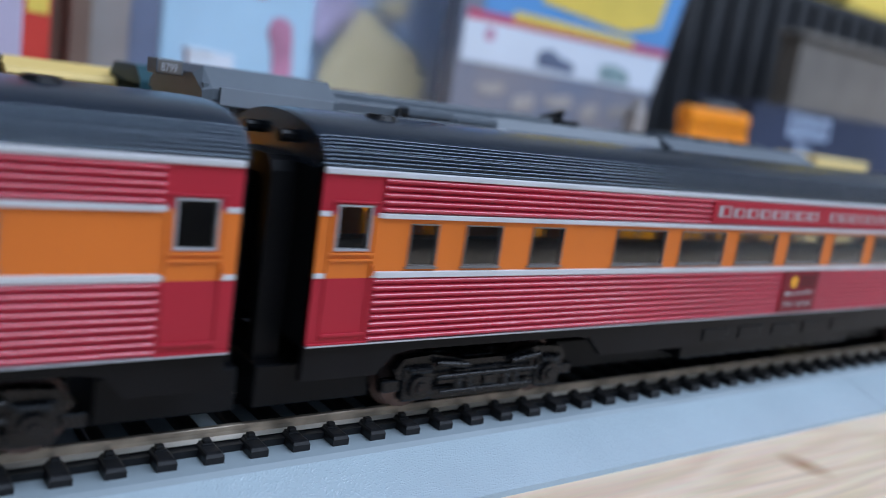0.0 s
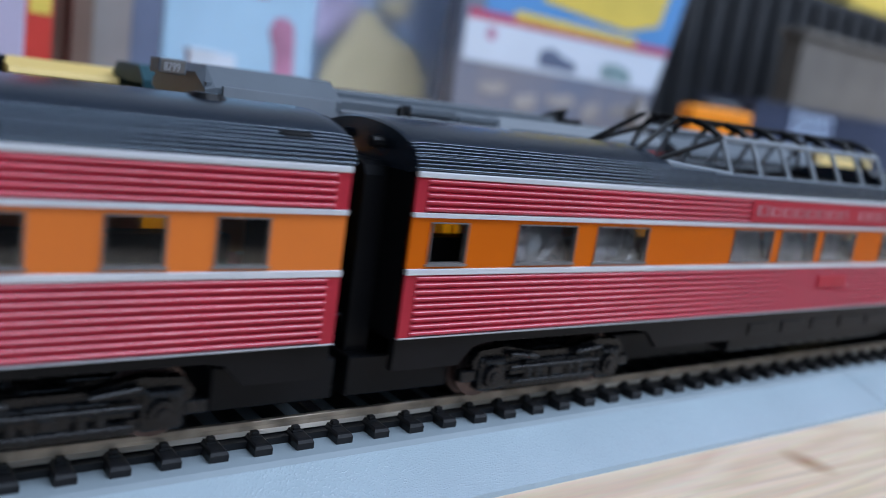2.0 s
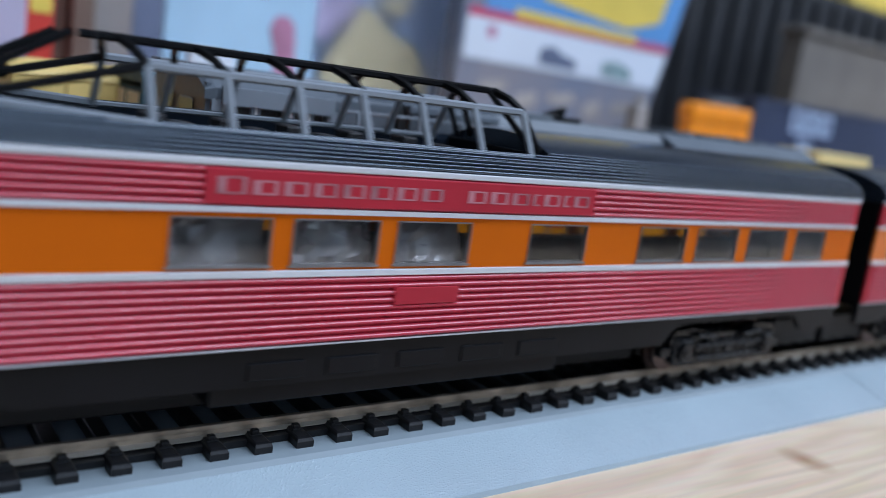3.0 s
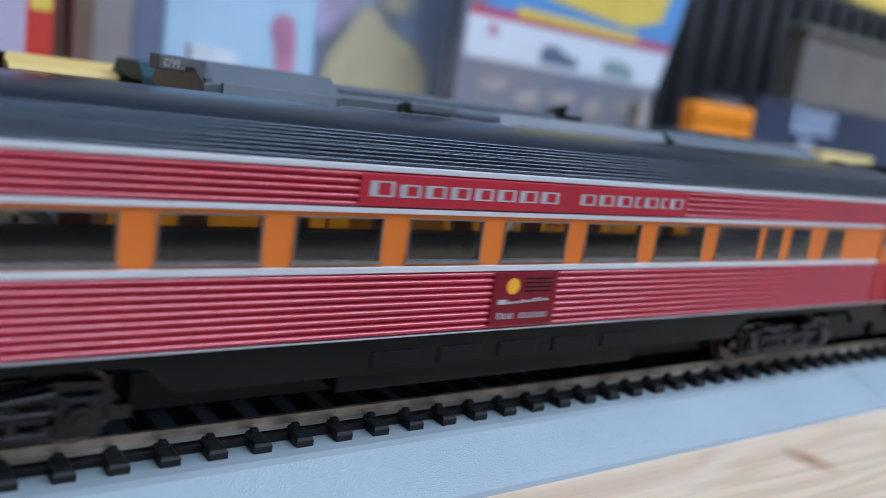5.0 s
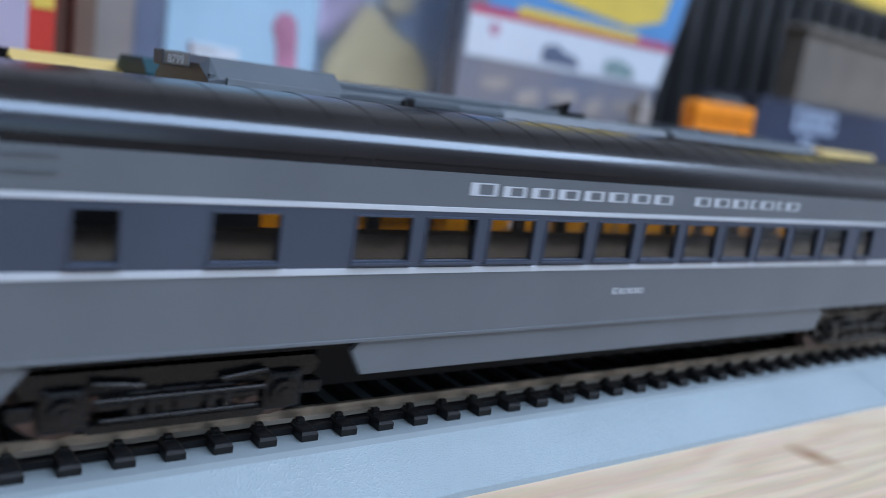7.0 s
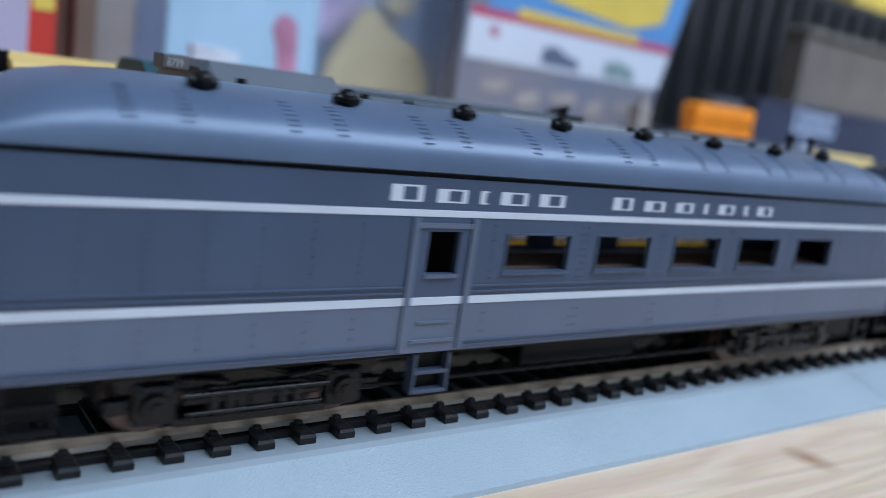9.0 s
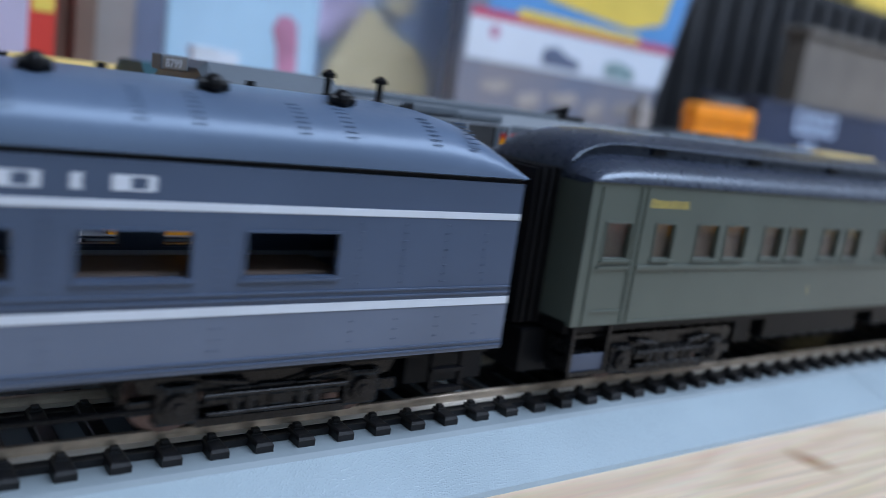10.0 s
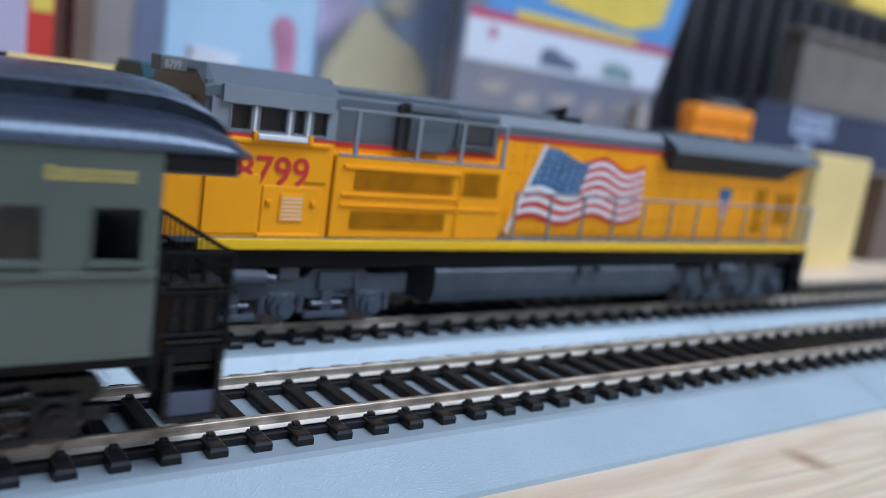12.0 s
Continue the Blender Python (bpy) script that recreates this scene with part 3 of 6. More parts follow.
def daylight_car(u0, u1, windows, label, doors=(), panel=None, emblem=None, patch=None, dome=None, orange=None, blinds=(), vents=(), hatches=()):
    """x runs from the car's left end; window pairs are given along the train."""
    L = u1 - u0
    orange = orange or ORANGE
    car = thing("passenger_car", u0, 0, 0, label, "train car", "train")
    CARS.append((car, u0))
    wins = [(a - u0, b - u0) for a, b in windows]
    lo, hi = (11.0 if "left" in doors else 2.8), L - (11.0 if "right" in doors else 2.8)
    for side in (-1, 1):
        y = DAY_W - 0.55
        # corrugated lower side and letterboard
        part("lower_side", fluted(lo, hi, 15.0, 25.4 if side < 0 else 21.4, y, side, 9 if side < 0 else 6), RED, car, "corrugated crimson side")
        part("letterboard", fluted(lo, hi, 35.5, 41.0, y, side, 5), RED, car, "corrugated crimson letterboard")
        ol, oh = (lo if lo > 5 else 0.5), (hi if L - hi > 5 else L - 0.5)
        part("window_band", wall(bmesh.new(), ol, oh, 26.4 if side < 0 else 21.4, 34.7, side * (y - 0.9), side * (y + 0.15), wins, 27.1 if side < 0 else 22.4, 34.0), orange, car, "orange window band")
        zs = 25.4 if side < 0 else 20.9
        part("stripe", box(ol, oh, side * (y - 0.6), side * (y + 0.62), zs, zs + 1.0, bevel=0.1), SILVER, car, "silver stripe")
        part("stripe", box(ol, oh, side * (y - 0.6), side * (y + 0.55), 34.7, 35.5, bevel=0.1), SILVER, car, "silver stripe")
        part("stripe", box(0.5, L - 0.5, side * (y - 0.6), side * (y + 0.6), 41.0, 42.0, bevel=0.2), SILVER, car, "silver stripe")
        part("lower_lip", box(0.5, L - 0.5, side * (y - 0.6), side * (y + 0.6), 14.75, 15.0, bevel=0.08), LETTER, car, "pale edge along the foot of the side")
        for p, q in ((0.5, lo), (hi, L - 0.5)):
            if q - p > 1 and not (doors and q - p > 5):
                for za, zb in ((15.0, 25.4), (35.5, 41.0)):
                    part("corner_post", box(p, q, side * (y - 0.6), side * (y + 0.3), za, zb), RED_FLAT, car, "smooth crimson end panel")
        for i, (a, b) in enumerate(wins):
            window_part(car, a, b, 27.1 if side < 0 else 22.4, 34.0, y + 0.15, side, SASH, (None if dome and i == 0 else PANE) if side < 0 else None, rim=0.2, sill=0.35)
        for d in doors:
            x0, x1 = (0.5, 11.0) if d == "left" else (L - 11.0, L - 0.5)
            yy = y + 0.2
            bm = box(x0, x1, side * (yy - 1.2), side * yy, 15, 25.4)
            part("vestibule_side", bm, RED_FLAT, car)
            dx0, dx1 = (x0 + 2.8, x0 + 8.8) if d == "left" else (x1 - 9.0, x1 - 3.0)
            # the colours change half way up the door's window
            head = [(x0, 41.0), (x1, 41.0), (x1, 35.1), (dx1, 35.1), (dx1, 36.6), (dx0, 36.6), (dx0, 35.1), (x0, 35.1)]
            part("vestibule_header", prism(bmesh.new(), head, side * (yy - 1.2), side * yy), RED_FLAT, car)
            leaf = [(x0, 25.4), (x1, 25.4), (x1, 35.1), (dx1, 35.1), (dx1, 29.6), (dx0, 29.6), (dx0, 35.1), (x0, 35.1)]
            bm = prism(bmesh.new(), leaf, side * (yy - 1.2), side * yy)
            door = part("door", bm, orange, car, "vestibule door with a small window")
            window_part(car, dx0, dx1, 29.6, 36.6, yy, side, SILVER_DOOR, PANE if side < 0 else None, rim=0.3)
            for p, q in ((x0, dx0 - 1.0), (dx1 + 1.0, x1)):
                for za in (25.4, 34.75):
                    part("stripe", box(p, q, side * (yy - 0.4), side * (yy + 0.12), za, za + 0.8, bevel=0.05), SILVER, car)
            bm = bmesh.new()
            for k in (dx0 - 0.95, dx1 + 0.65):
                block(bm, k, k + 0.3, side * yy, side * (yy + 0.22), 25.4, 35.1)
            for za in (28.0, 28.95):
                block(bm, dx0 - 0.65, dx1 + 0.65, side * yy, side * (yy + 0.35), za, za + 0.35, bevel=0.08)
            part("door_frame", bm, orange, door)
            bm = bmesh.new()
            for k in (dx0 - 0.95, dx1 + 0.65):
                block(bm, k, k + 0.3, side * yy, side * (yy + 0.22), 35.1, 37.2)
            block(bm, dx0 - 0.65, dx1 + 0.65, side * yy, side * (yy + 0.35), 36.85, 37.2, bevel=0.08)
            part("door_head", bm, RED_FLAT, door)
            part("kick_strip", box(dx0 - 0.65, dx1 + 0.65, side * yy, side * (yy + 0.35), 16.3, 16.8, bevel=0.08), RED_FLAT, door)
            for k in (dx0 - 0.95, dx1 + 0.65):
                part("door_edge", box(k, k + 0.3, side * yy, side * (yy + 0.2), 15.4, 25.4), RED_FLAT, door)
            part("threshold", box(x0, x1, side * (yy - 0.3), side * (yy + 0.3), 15.0, 15.35, bevel=0.08), RED_FLAT, door)
            bm = rod(bmesh.new(), (dx1 + 0.9, side * (yy + 0.55), 26.0), (dx1 + 0.9, side * (yy + 0.55), 27.4), 0.18, 6)
            block(bm, dx1 + 0.7, dx1 + 1.1, side * yy, side * (yy + 0.6), 25.9, 26.2), block(bm, dx1 + 0.7, dx1 + 1.1, side * yy, side * (yy + 0.6), 27.2, 27.5)
            part("handle", bm, orange, door)
        if panel:
            a, b = panel[0] - u0, panel[1] - u0
            if side > 0:
                a, b = L - b, L - a
            part("name_panel", box(a, b, side * (y - 0.2), side * (y + 0.72), 35.9, 40.7, bevel=0.1), RED_FLAT, car, "smooth crimson name panel")
            if side < 0:
                part("lettering", bars([1.1, 1, 1, 1, 1, 1, 1, 1.05, None, 1, 1, 1, 0.55, 1, 0.55, 1], a + 1.2, b - 1.2, 37.3, 39.3, y + 0.72, side), REDDISH_LETTER if dome else LETTER, car, "silver company lettering as blocks")
        if emblem and side < 0:
            a, b = emblem[0] - u0, emblem[1] - u0
            e = part("emblem_panel", box(a, b, -y - 0.75, -y + 0.3, 15.6, 25.2, bevel=0.1), DEEP_RED, car, "smooth dark crimson panel with a sun emblem")
            part("sun_disc", rod(bmesh.new(), (a + 4.4, -y - 0.82, 22.7), (a + 4.4, -y - 0.6, 22.7), 1.45, 20), SUN_GOLD, e, "golden sun disc")
            bm = bmesh.new()
            for i, (p, q, h) in enumerate(((1.4, 3.4, 2.0), (3.7, 5.0, 0.9), (5.3, 6.3, 0.9), (6.6, 7.6, 1.3), (7.9, 9.0, 0.9), (9.3, 10.2, 1.5), (10.5, 11.3, 1.6), (11.6, 13.0, 0.9))):
                block(bm, a + p, a + q, -y - 0.88, -y - 0.7, 19.5 + 0.06 * i, 19.5 + 0.42 * h + 0.06 * i)
            part("script", bm, LETTER, e, "silver script as plain strokes")
            part("car_name", bars([1, 1, 1, None, 1, 1, 1, 1, 1], a + 1.5, b - 1.5, 16.9, 17.8, y + 0.75, -1), LETTER, e)
            bm = bmesh.new()
            for k in range(4):
                block(bm, a + 7, b - 1.2, -y - 0.80, -y - 0.7, 21.6 + 0.75 * k, 21.9 + 0.75 * k)
            part("speed_lines", bm, FRAME_BLACK, e)
        if patch and side < 0:
            part("number_patch", box(patch[0] - u0, patch[1] - u0, -y - 0.75, -y + 0.2, 20.6, 23.4, bevel=0.1), RED_FLAT, car, "smooth crimson patch")
    # roof
    ends = [(0.1, 0.93), (0.9, 0.97), (2.6, 0.99), (6.0, 1.0)]
    if dome:
        shape = dict(n=420, flutes=8, depth=0.34, until=0.62)
        part("roof", roof_loft(0, DOME_X[0], 17.2, 42.0, 6.8, ends, both=(True, False), **shape), ROOF_BLACK, car, "fluted black roof")
        part("roof", roof_loft(DOME_X[1], L, 17.2, 42.0, 6.8, ends, both=(False, True), **shape), ROOF_BLACK, car, "fluted black roof")
        ridge = arch(17.2, 42.0, 6.8, 0.85, 420, 8, 0.34, 0.62)
        for side in (-1, 1):
            strip = [(side * abs(a), b) for a, b in ridge if a < -DOME_Y]
            strip += [(side * (DOME_Y + 0.05), 44.6), (side * 16.2, 41.4)]
            part("roof_edge", loft(bmesh.new(), [[(x, a, b) for a, b in strip] for x in DOME_X]), ROOF_BLACK, car, "fluted roof edge beside the dome")
    else:
        part("roof", roof_loft(0, L, 17.2, 42.0, 7.0, ends, n=420, flutes=8, depth=0.34, until=0.62), ROOF_BLACK, car, "fluted black roof", smooth=False)
    for v in vents:
        bm = bmesh.new()
        rod(bm, (v - u0, -3, 48.6), (v - u0, -3, 49.5), 3.0, 20, 2.2)
        part("roof_vent", bm, FRAME_BLACK, car)
    for h in hatches:
        part("roof_hatch", box(h - u0 - 2.6, h - u0 + 2.6, -16.0, -12.0, 43.6, 46.2, bevel=0.5), FRAME_BLACK, car, "small dark roof hatch")
    # ends and diaphragms
    for x, s in ((0.5, -1), (L - 0.5, 1)):
        a, b = min(x, x - s * 1.2), max(x, x - s * 1.2)
        part("end_wall", arch_plate(a, b, 16.8, 42.0, 6.4, 0.85, 15), FRAME_BLACK, car, "black end wall")
        p, q = min(x, x + s * 4.2), max(x, x + s * 4.2)
        part("diaphragm", gangway(p, q, 8.5, 10, 42, 2.3), FRAME_BLACK, car, "black gangway diaphragm")
        for yy in (-6.5, 6.5):
            part("buffer", rod(bmesh.new(), (x, yy, 45.0), (x + s * 2.6, yy, 45.0), 1.0, 10), FRAME_BLACK, car)
        p, q = min(x - s * 16, x + s * 4.6), max(x - s * 16, x + s * 4.6)
        # black box added to shut out light patches under the car end
        part("dark_end_fill", box(p, q, -11, 11, 3.2, 10.2, bevel=0.4), FRAME_BLACK, car)
        coupler(car, x, s)
    # floor, inside and underframe
    part("floor_pan", box(1.8, L - 1.8, -16.4, 16.4, 13.4, 16.0), FRAME_BLACK, car)
    bm = bmesh.new()
    n = int((L - 40) / 9.5)
    for i in range(n):
        for yy in (-11, 5):
            block(bm, 20 + i * 9.5, 24 + i * 9.5, yy, yy + 7, 16, 23.6, bevel=0.5)
            block(bm, 20 + i * 9.5, 27.5 + i * 9.5, yy, yy + 7, 16, 21.5, bevel=0.5)
    # block added along the middle, a dark fill for the shaded interior
    block(bm, 12, L - 12, -2, 2, 16, 28.3)
    part("seats", bm, INSIDE, car, "dark moulded seats and an added dark middle fill")
    if blinds:
        for a, b in blinds:
            part("blind", crumpled(a - u0 - 0.5, b - u0 + 0.5, -15.4, -13.0, 26.0, 33.4), CURTAIN, car, "crumpled silvery blind")
    for side in (-1, 1):
        p, q = side * 16.6, side * 15.2
        low = [(0.6, 9.2), (14, 9.2), (17, 12.4), (20, 13.0), (58, 13.0), (62, 12.4), (66, 8.7), (L - 66, 8.7), (L - 62, 12.4), (L - 58, 13.0), (L - 20, 13.0), (L - 17, 12.4), (L - 14, 9.2), (L - 0.6, 9.2)]
        bm = prism(bmesh.new(), low + [(L - 0.6, 15.0), (0.6, 15.0)], p, q)
        part("skirt", bm, FRAME_BLACK, car, "black underbody skirt")
    bm = bmesh.new()
    block(bm, 92, 160, -15.6, 15.6, 5.6, 9.0, bevel=0.3)
    part("equipment_box", bm, FRAME_BLACK, car, "black underfloor equipment")
    for k in range(5):
        part("battery_box", box(97 + k * 13, 106 + k * 13, -16.9, -15.4, 9.6, 12.4, bevel=0.2), FRAME_BLACK, car)
    # black box added to keep the space under the car in the dark
    part("dark_underbody_fill", box(63, L - 63, -7, 7, 2.4, 8.6, bevel=0.3), FRAME_BLACK, car)
    truck(car, 39.5), truck(car, L - 39.5)
    return car


B_WIN = [(13.2, 18.7), (24.2, 32.0), (38.9, 46.5)] + [(60.2 + 19.35 * i, 74.7 + 19.35 * i) for i in range(8)] + [(219.0, 227.0), (233.6, 241.4)]
daylight_car(-3.4, 253.8, B_WIN, "crimson and orange streamlined coach with corrugated sides", doors=("left",), panel=(87.6, 161.9), emblem=(118.8, 133.6), vents=(14, 236), hatches=(244.6,))
A_OFF = -3.4 - 268.6
A_WIN = [(A_OFF + 12, A_OFF + 20), (A_OFF + 26.4, A_OFF + 34.4)] + [(A_OFF + 44 + 19.35 * i, A_OFF + 58.5 + 19.35 * i) for i in range(8)] + [(-52.0, -44.5)]
daylight_car(-272.0, -14.5, A_WIN, "crimson and orange streamlined coach leading the visible train", doors=("right",), panel=(-200, -126), vents=(-38,))
C_WIN = [(268.8, 276.4), (287.3, 301.3), (306.6, 321.0), (348.5, 363.0), (366.3, 380.8), (384.0, 398.5), (411.6, 425.6), (440.2, 454.4), (458.0, 471.8), (475.8, 490.2), (494.1, 506.5)]
dome_car = daylight_car(264.5, 519.5, C_WIN, "crimson and orange dome car with a framed glass roof dome", panel=(352.5, 425.8), patch=(384.7, 397.3), dome=True, orange=ORANGE_DOME, blinds=C_WIN[1:6])
D_WIN = [(538.5, 545.1), (553.6, 567.8)] + [(572.8 + 19.45 * i, 587.5 + 19.45 * i) for i in range(8)] + [(726.1, 732.4), (736.1, 743.8), (750.7, 758.3)]
daylight_car(530.5, 787.7, D_WIN, "crimson and orange streamlined coach with a corrugated side and sun emblem", doors=("right",), panel=(621.2, 696.6), emblem=(649.5, 664.3), vents=(774,))


def build_dome(car, u0):
    """The dome's light grey frame: low side posts, raking ends and cross ribs, with clear panes."""
    x0, x1, y = 346.0 - u0, 411.0 - u0, DOME_Y
    zb, zt, yt, zr, yr = 45.3, 52.6, 11.1, 55.6, 4.5
    n = 6
    part("dome_floor", box(DOME_X[0] - 1, DOME_X[1] + 1, -y - 0.4, y + 0.4, 41.0, 42.2), FRAME_BLACK, car)
    for x in DOME_X:
        part("dome_bulkhead", box(x - 0.5, x + 0.5, -y, y, 42.2, 45.6, bevel=0.2), FRAME_BLACK, car)

    def bar(name, a, b, r, m, label=""):
        part(name, rod(bmesh.new(), a, b, r, 6), m, car, label)

    for s in (-1, 1):
        for i in range(n + 1):
            x = x0 + (x1 - x0) * i / n
            bar("dome_post", (x, s * y, zb - 0.4), (x, s * yt, zt), 0.62, LOCO_LIGHT, "pale grey dome post")
            # each roof rib bends once on its way up
            bar("dome_rib", (x, s * yt, zt), (x - 1, s * 8.2, 54.5), 0.7, FRAME_BLACK, "dark dome roof rib")
            bar("dome_rib", (x - 1, s * 8.2, 54.5), (x - 2, s * yr, zr), 0.7, FRAME_BLACK, "dark dome roof rib")
        for a, b, r, m in (((x0, s * y, zb), (x1, s * y, zb), 0.45, LOCO_LIGHT), ((x0, s * yt, zt), (x1, s * yt, zt), 0.65, LOCO_LIGHT), ((x0 - 5, s * yr, zr), (x1 - 3, s * yr, zr), 0.6, FRAME_BLACK),
                           ((x0 - 22, s * 7, 47.6), (x0 - 8, s * yr, zr), 0.6, FRAME_BLACK), ((x0 - 21, s * 11.5, 46.6), (x0, s * yt, zt), 0.6, FRAME_BLACK), ((x0 - 19.5, s * 13.6, 46.4), (x0, s * y, zb), 0.7, LOCO_LIGHT),
                           ((x1 + 5, s * 9, 46.4), (x1 - 3, s * yr, zr), 0.6, FRAME_BLACK), ((x1 + 4, s * 12.4, 46.2), (x1, s * yt, zt), 0.55, FRAME_BLACK)):
            bar("dome_rail", a, b, r, m)
    for i in range(n + 1):
        x = x0 + (x1 - x0) * i / n - 2
        bar("dome_rib", (x, -yr, zr), (x, yr, zr), 0.55, FRAME_BLACK)
    for i in range(5):
        for yy in (-9, 4):
            seat = box(x0 + 5 + i * 11.5, x0 + 8 + i * 11.5, yy, yy + 5, 42.2, 45.4, bevel=0.4)
            part("dome_seat", seat, INSIDE, car)


build_dome(dome_car, 264.5)


# ---- grey two-tone coach ----
def grey_coach():
    u0, u1 = 799.4, 1059.4
    L = u1 - u0
    car = thing("passenger_car", u0, 0, 0, "two-tone grey coach with white stripes and a black ribbed roof", "train car", "train")
    CARS.append((car, u0))
    wins = [(20.6, 26.8), (38.2, 48.6)] + [(60.2 + 12.75 * i, 70.6 + 12.75 * i) for i in range(11)] + [(203.5, 210.5), (222, 230)]
    y = 17.5
    for side in (-1, 1):
        yo, yi = side * y, side * (y - 1.1)
        part("window_band", wall(bmesh.new(), 12.5, L - 1, 25.4 if side < 0 else 21.0, 34.4, yi, yo, wins, 26.2 if side < 0 else 21.8, 33.6), GREY_DARK, car, "dark grey window band")
        part("letterboard", box(12.5, L - 1, yi, yo, 35.2, 40.7), GREY, car)
        part("lower_side", box(12.5, L - 1, yi, yo, 14, 24.4 if side < 0 else 20.0), GREY, car)
        zs = 24.4 if side < 0 else 20.0
        part("stripe", box(12.5, L - 1, yi, yo + side * 0.12, zs, zs + 1.0, bevel=0.05), WHITE, car, "white stripe")
        part("stripe", box(12.5, L - 1, yi, yo + side * 0.12, 34.4, 35.2, bevel=0.05), WHITE, car, "white stripe")
        for a, b in wins:
            window_part(car, a, b, 26.2 if side < 0 else 21.8, 33.6, y, side, GREY_DARK, PANE if side < 0 else None, rim=0.3, sill=0.75, deep=0.75)
        # vestibule and door
        door = part("door", wall(bmesh.new(), 0.6, 12.5, 14, 41.2, yi, yo, [(4.4, 10.4)], 28.8, 37.6), GREY, car, "vestibule door with a square window")
        window_part(car, 4.4, 10.4, 28.8, 37.6, y, side, GREY, FROST if side < 0 else None, rim=0.4, sill=0.75, deep=0.75)
        bm = bmesh.new()
        for x in (2.6, 12.0):
            block(bm, x, x + 0.3, yo, yo + side * 0.25, 15, 40.5)
        block(bm, 2.6, 11.8, yo, yo + side * 0.3, 26.4, 26.8), block(bm, 3.2, 11.2, yo, yo + side * 0.25, 15.4, 15.8)
        block(bm, 6.0, 8.4, yo, yo + side * 0.2, 22.6, 23.0), block(bm, 9.0, 10.2, yo, yo + side * 0.2, 22.8, 23.6)
        block(bm, 13.2, 19.0, yo, yo + side * 0.2, 39.6, 39.8), block(bm, 13.2, 19.0, yo, yo + side * 0.2, 37.6, 37.8)
        part("door_frame", bm, GREY, door)
        # deep skirts with arched truck openings
        bm = bmesh.new()
        block(bm, 0.6, 13, side * 17.1, side * 16.0, 8.0, 14.0), block(bm, L - 14, L - 1, side * 17.1, side * 16.0, 8.0, 14.0)
        prism(bm, [(64, 14), (62.5, 12), (64.5, 8.2), (193, 8.2), (195, 12), (193.5, 14)], side * 17.2, side * 16.0)
        block(bm, 0.6, L - 1, side * 17.65, side * 17.0, 13.6, 14.2, bevel=0.1)
        prism(bm, [(12, 14), (13, 8), (17, 13)], side * 17.1, side * 16.0)
        part("skirt", bm, GREY, car, "grey side skirt with truck openings")
        if side < 0:
            part("lettering", bars([1.1, 1, 1, 1, 1, 1, 1, 1.05, None, 1, 1, 1, 0.55, 1, 0.55, 1], 80.0, 175.2, 37.2, 39.0, y, side), WHITE, car, "white company lettering as blocks")
            part("car_number", bars([1, 1, 1, 1], 118, 127, 19.6, 20.6, y, side), WHITE, car)
    part("roof", roof_loft(1.0, L - 1.0, 17.4, 41.9, 7.5, [(0, 1.0), (1.2, 1.0), (3, 1.0)], n=40, power=0.8), ROOF_BROWN, car, "dark ribbed roof", smooth=True)
    for side in (-1, 1):
        part("eave", box(1.4, L - 1.4, side * 17.25, side * 15.5, 40.7, 42.0), ROOF_BROWN, car, "dark eave under the roof")
    bm = bmesh.new()
    for x in range(8, int(L) - 6, 8):
        p = arch(17.4, 41.94, 7.54, 0.8, 24)[2:-2]
        loft(bm, [[(x, a, b) for a, b in p] + [(x, a * 0.98, b - 0.4) for a, b in p[::-1]], [(x + 0.5, a, b) for a, b in p] + [(x + 0.5, a * 0.98, b - 0.4) for a, b in p[::-1]]])
    part("roof_ribs", bm, ROOF_BROWN, car)
    for x, s in ((0.6, -1), (L - 1, 1)):
        a, b = (0.0, 1.4) if s < 0 else (L - 1.4, L)
        head = arch(17.0, 41.6, 7.6, 0.8, 16)
        outer = [(-16.8, 14)] + head + [(16.8, 14)]
        inner = [(-5, 17), (-5, 20)] + [(-5 + 10 * i / 14, 36) for i in range(15)] + [(5, 20), (5, 17)]
        part("end_wall", portal(a, b, outer, inner), END_GREY, car, "dark end wall with a gangway door opening")
        p, q = min(x, x + s * 4.0), max(x, x + s * 4.0)
        part("diaphragm", gangway(p, q, 8, 10, 41.5, 2.0), FRAME_BLACK, car, "black gangway diaphragm")
        p, q = min(x - s * 14, x + s * 4.4), max(x - s * 14, x + s * 4.4)
        part("dark_end_fill", box(p, q, -11, 11, 3.2, 10.2, bevel=0.4), FRAME_BLACK, car)
        coupler(car, x, s)
    # added black fill that darkens the gap under the floor
    part("dark_underbody_fill", box(62, L - 62, -7, 7, 2.4, 12.6, bevel=0.3), FRAME_BLACK, car)
    part("floor_pan", box(1.6, L - 2, -16.3, 16.3, 12.6, 15.4), FRAME_BLACK, car)
    bm = bmesh.new()
    for i in range(23):
        for yy in (-14, 7):
            block(bm, 16 + i * 10, 20 + i * 10, yy, yy + 7, 15, 23.6, bevel=0.5)
            block(bm, 16 + i * 10, 24 + i * 10, yy, yy + 7, 15, 22, bevel=0.4)
    # no seat: added fill that darkens the view through the windows
    block(bm, 14, L - 12, -6, -2, 15, 28.2)
    part("seats", bm, SEAT, car, "brown moulded seats and an added middle fill")
    truck(car, 37.5, 31, "heavy"), truck(car, L - 37.5, 31, "heavy")


grey_coach()


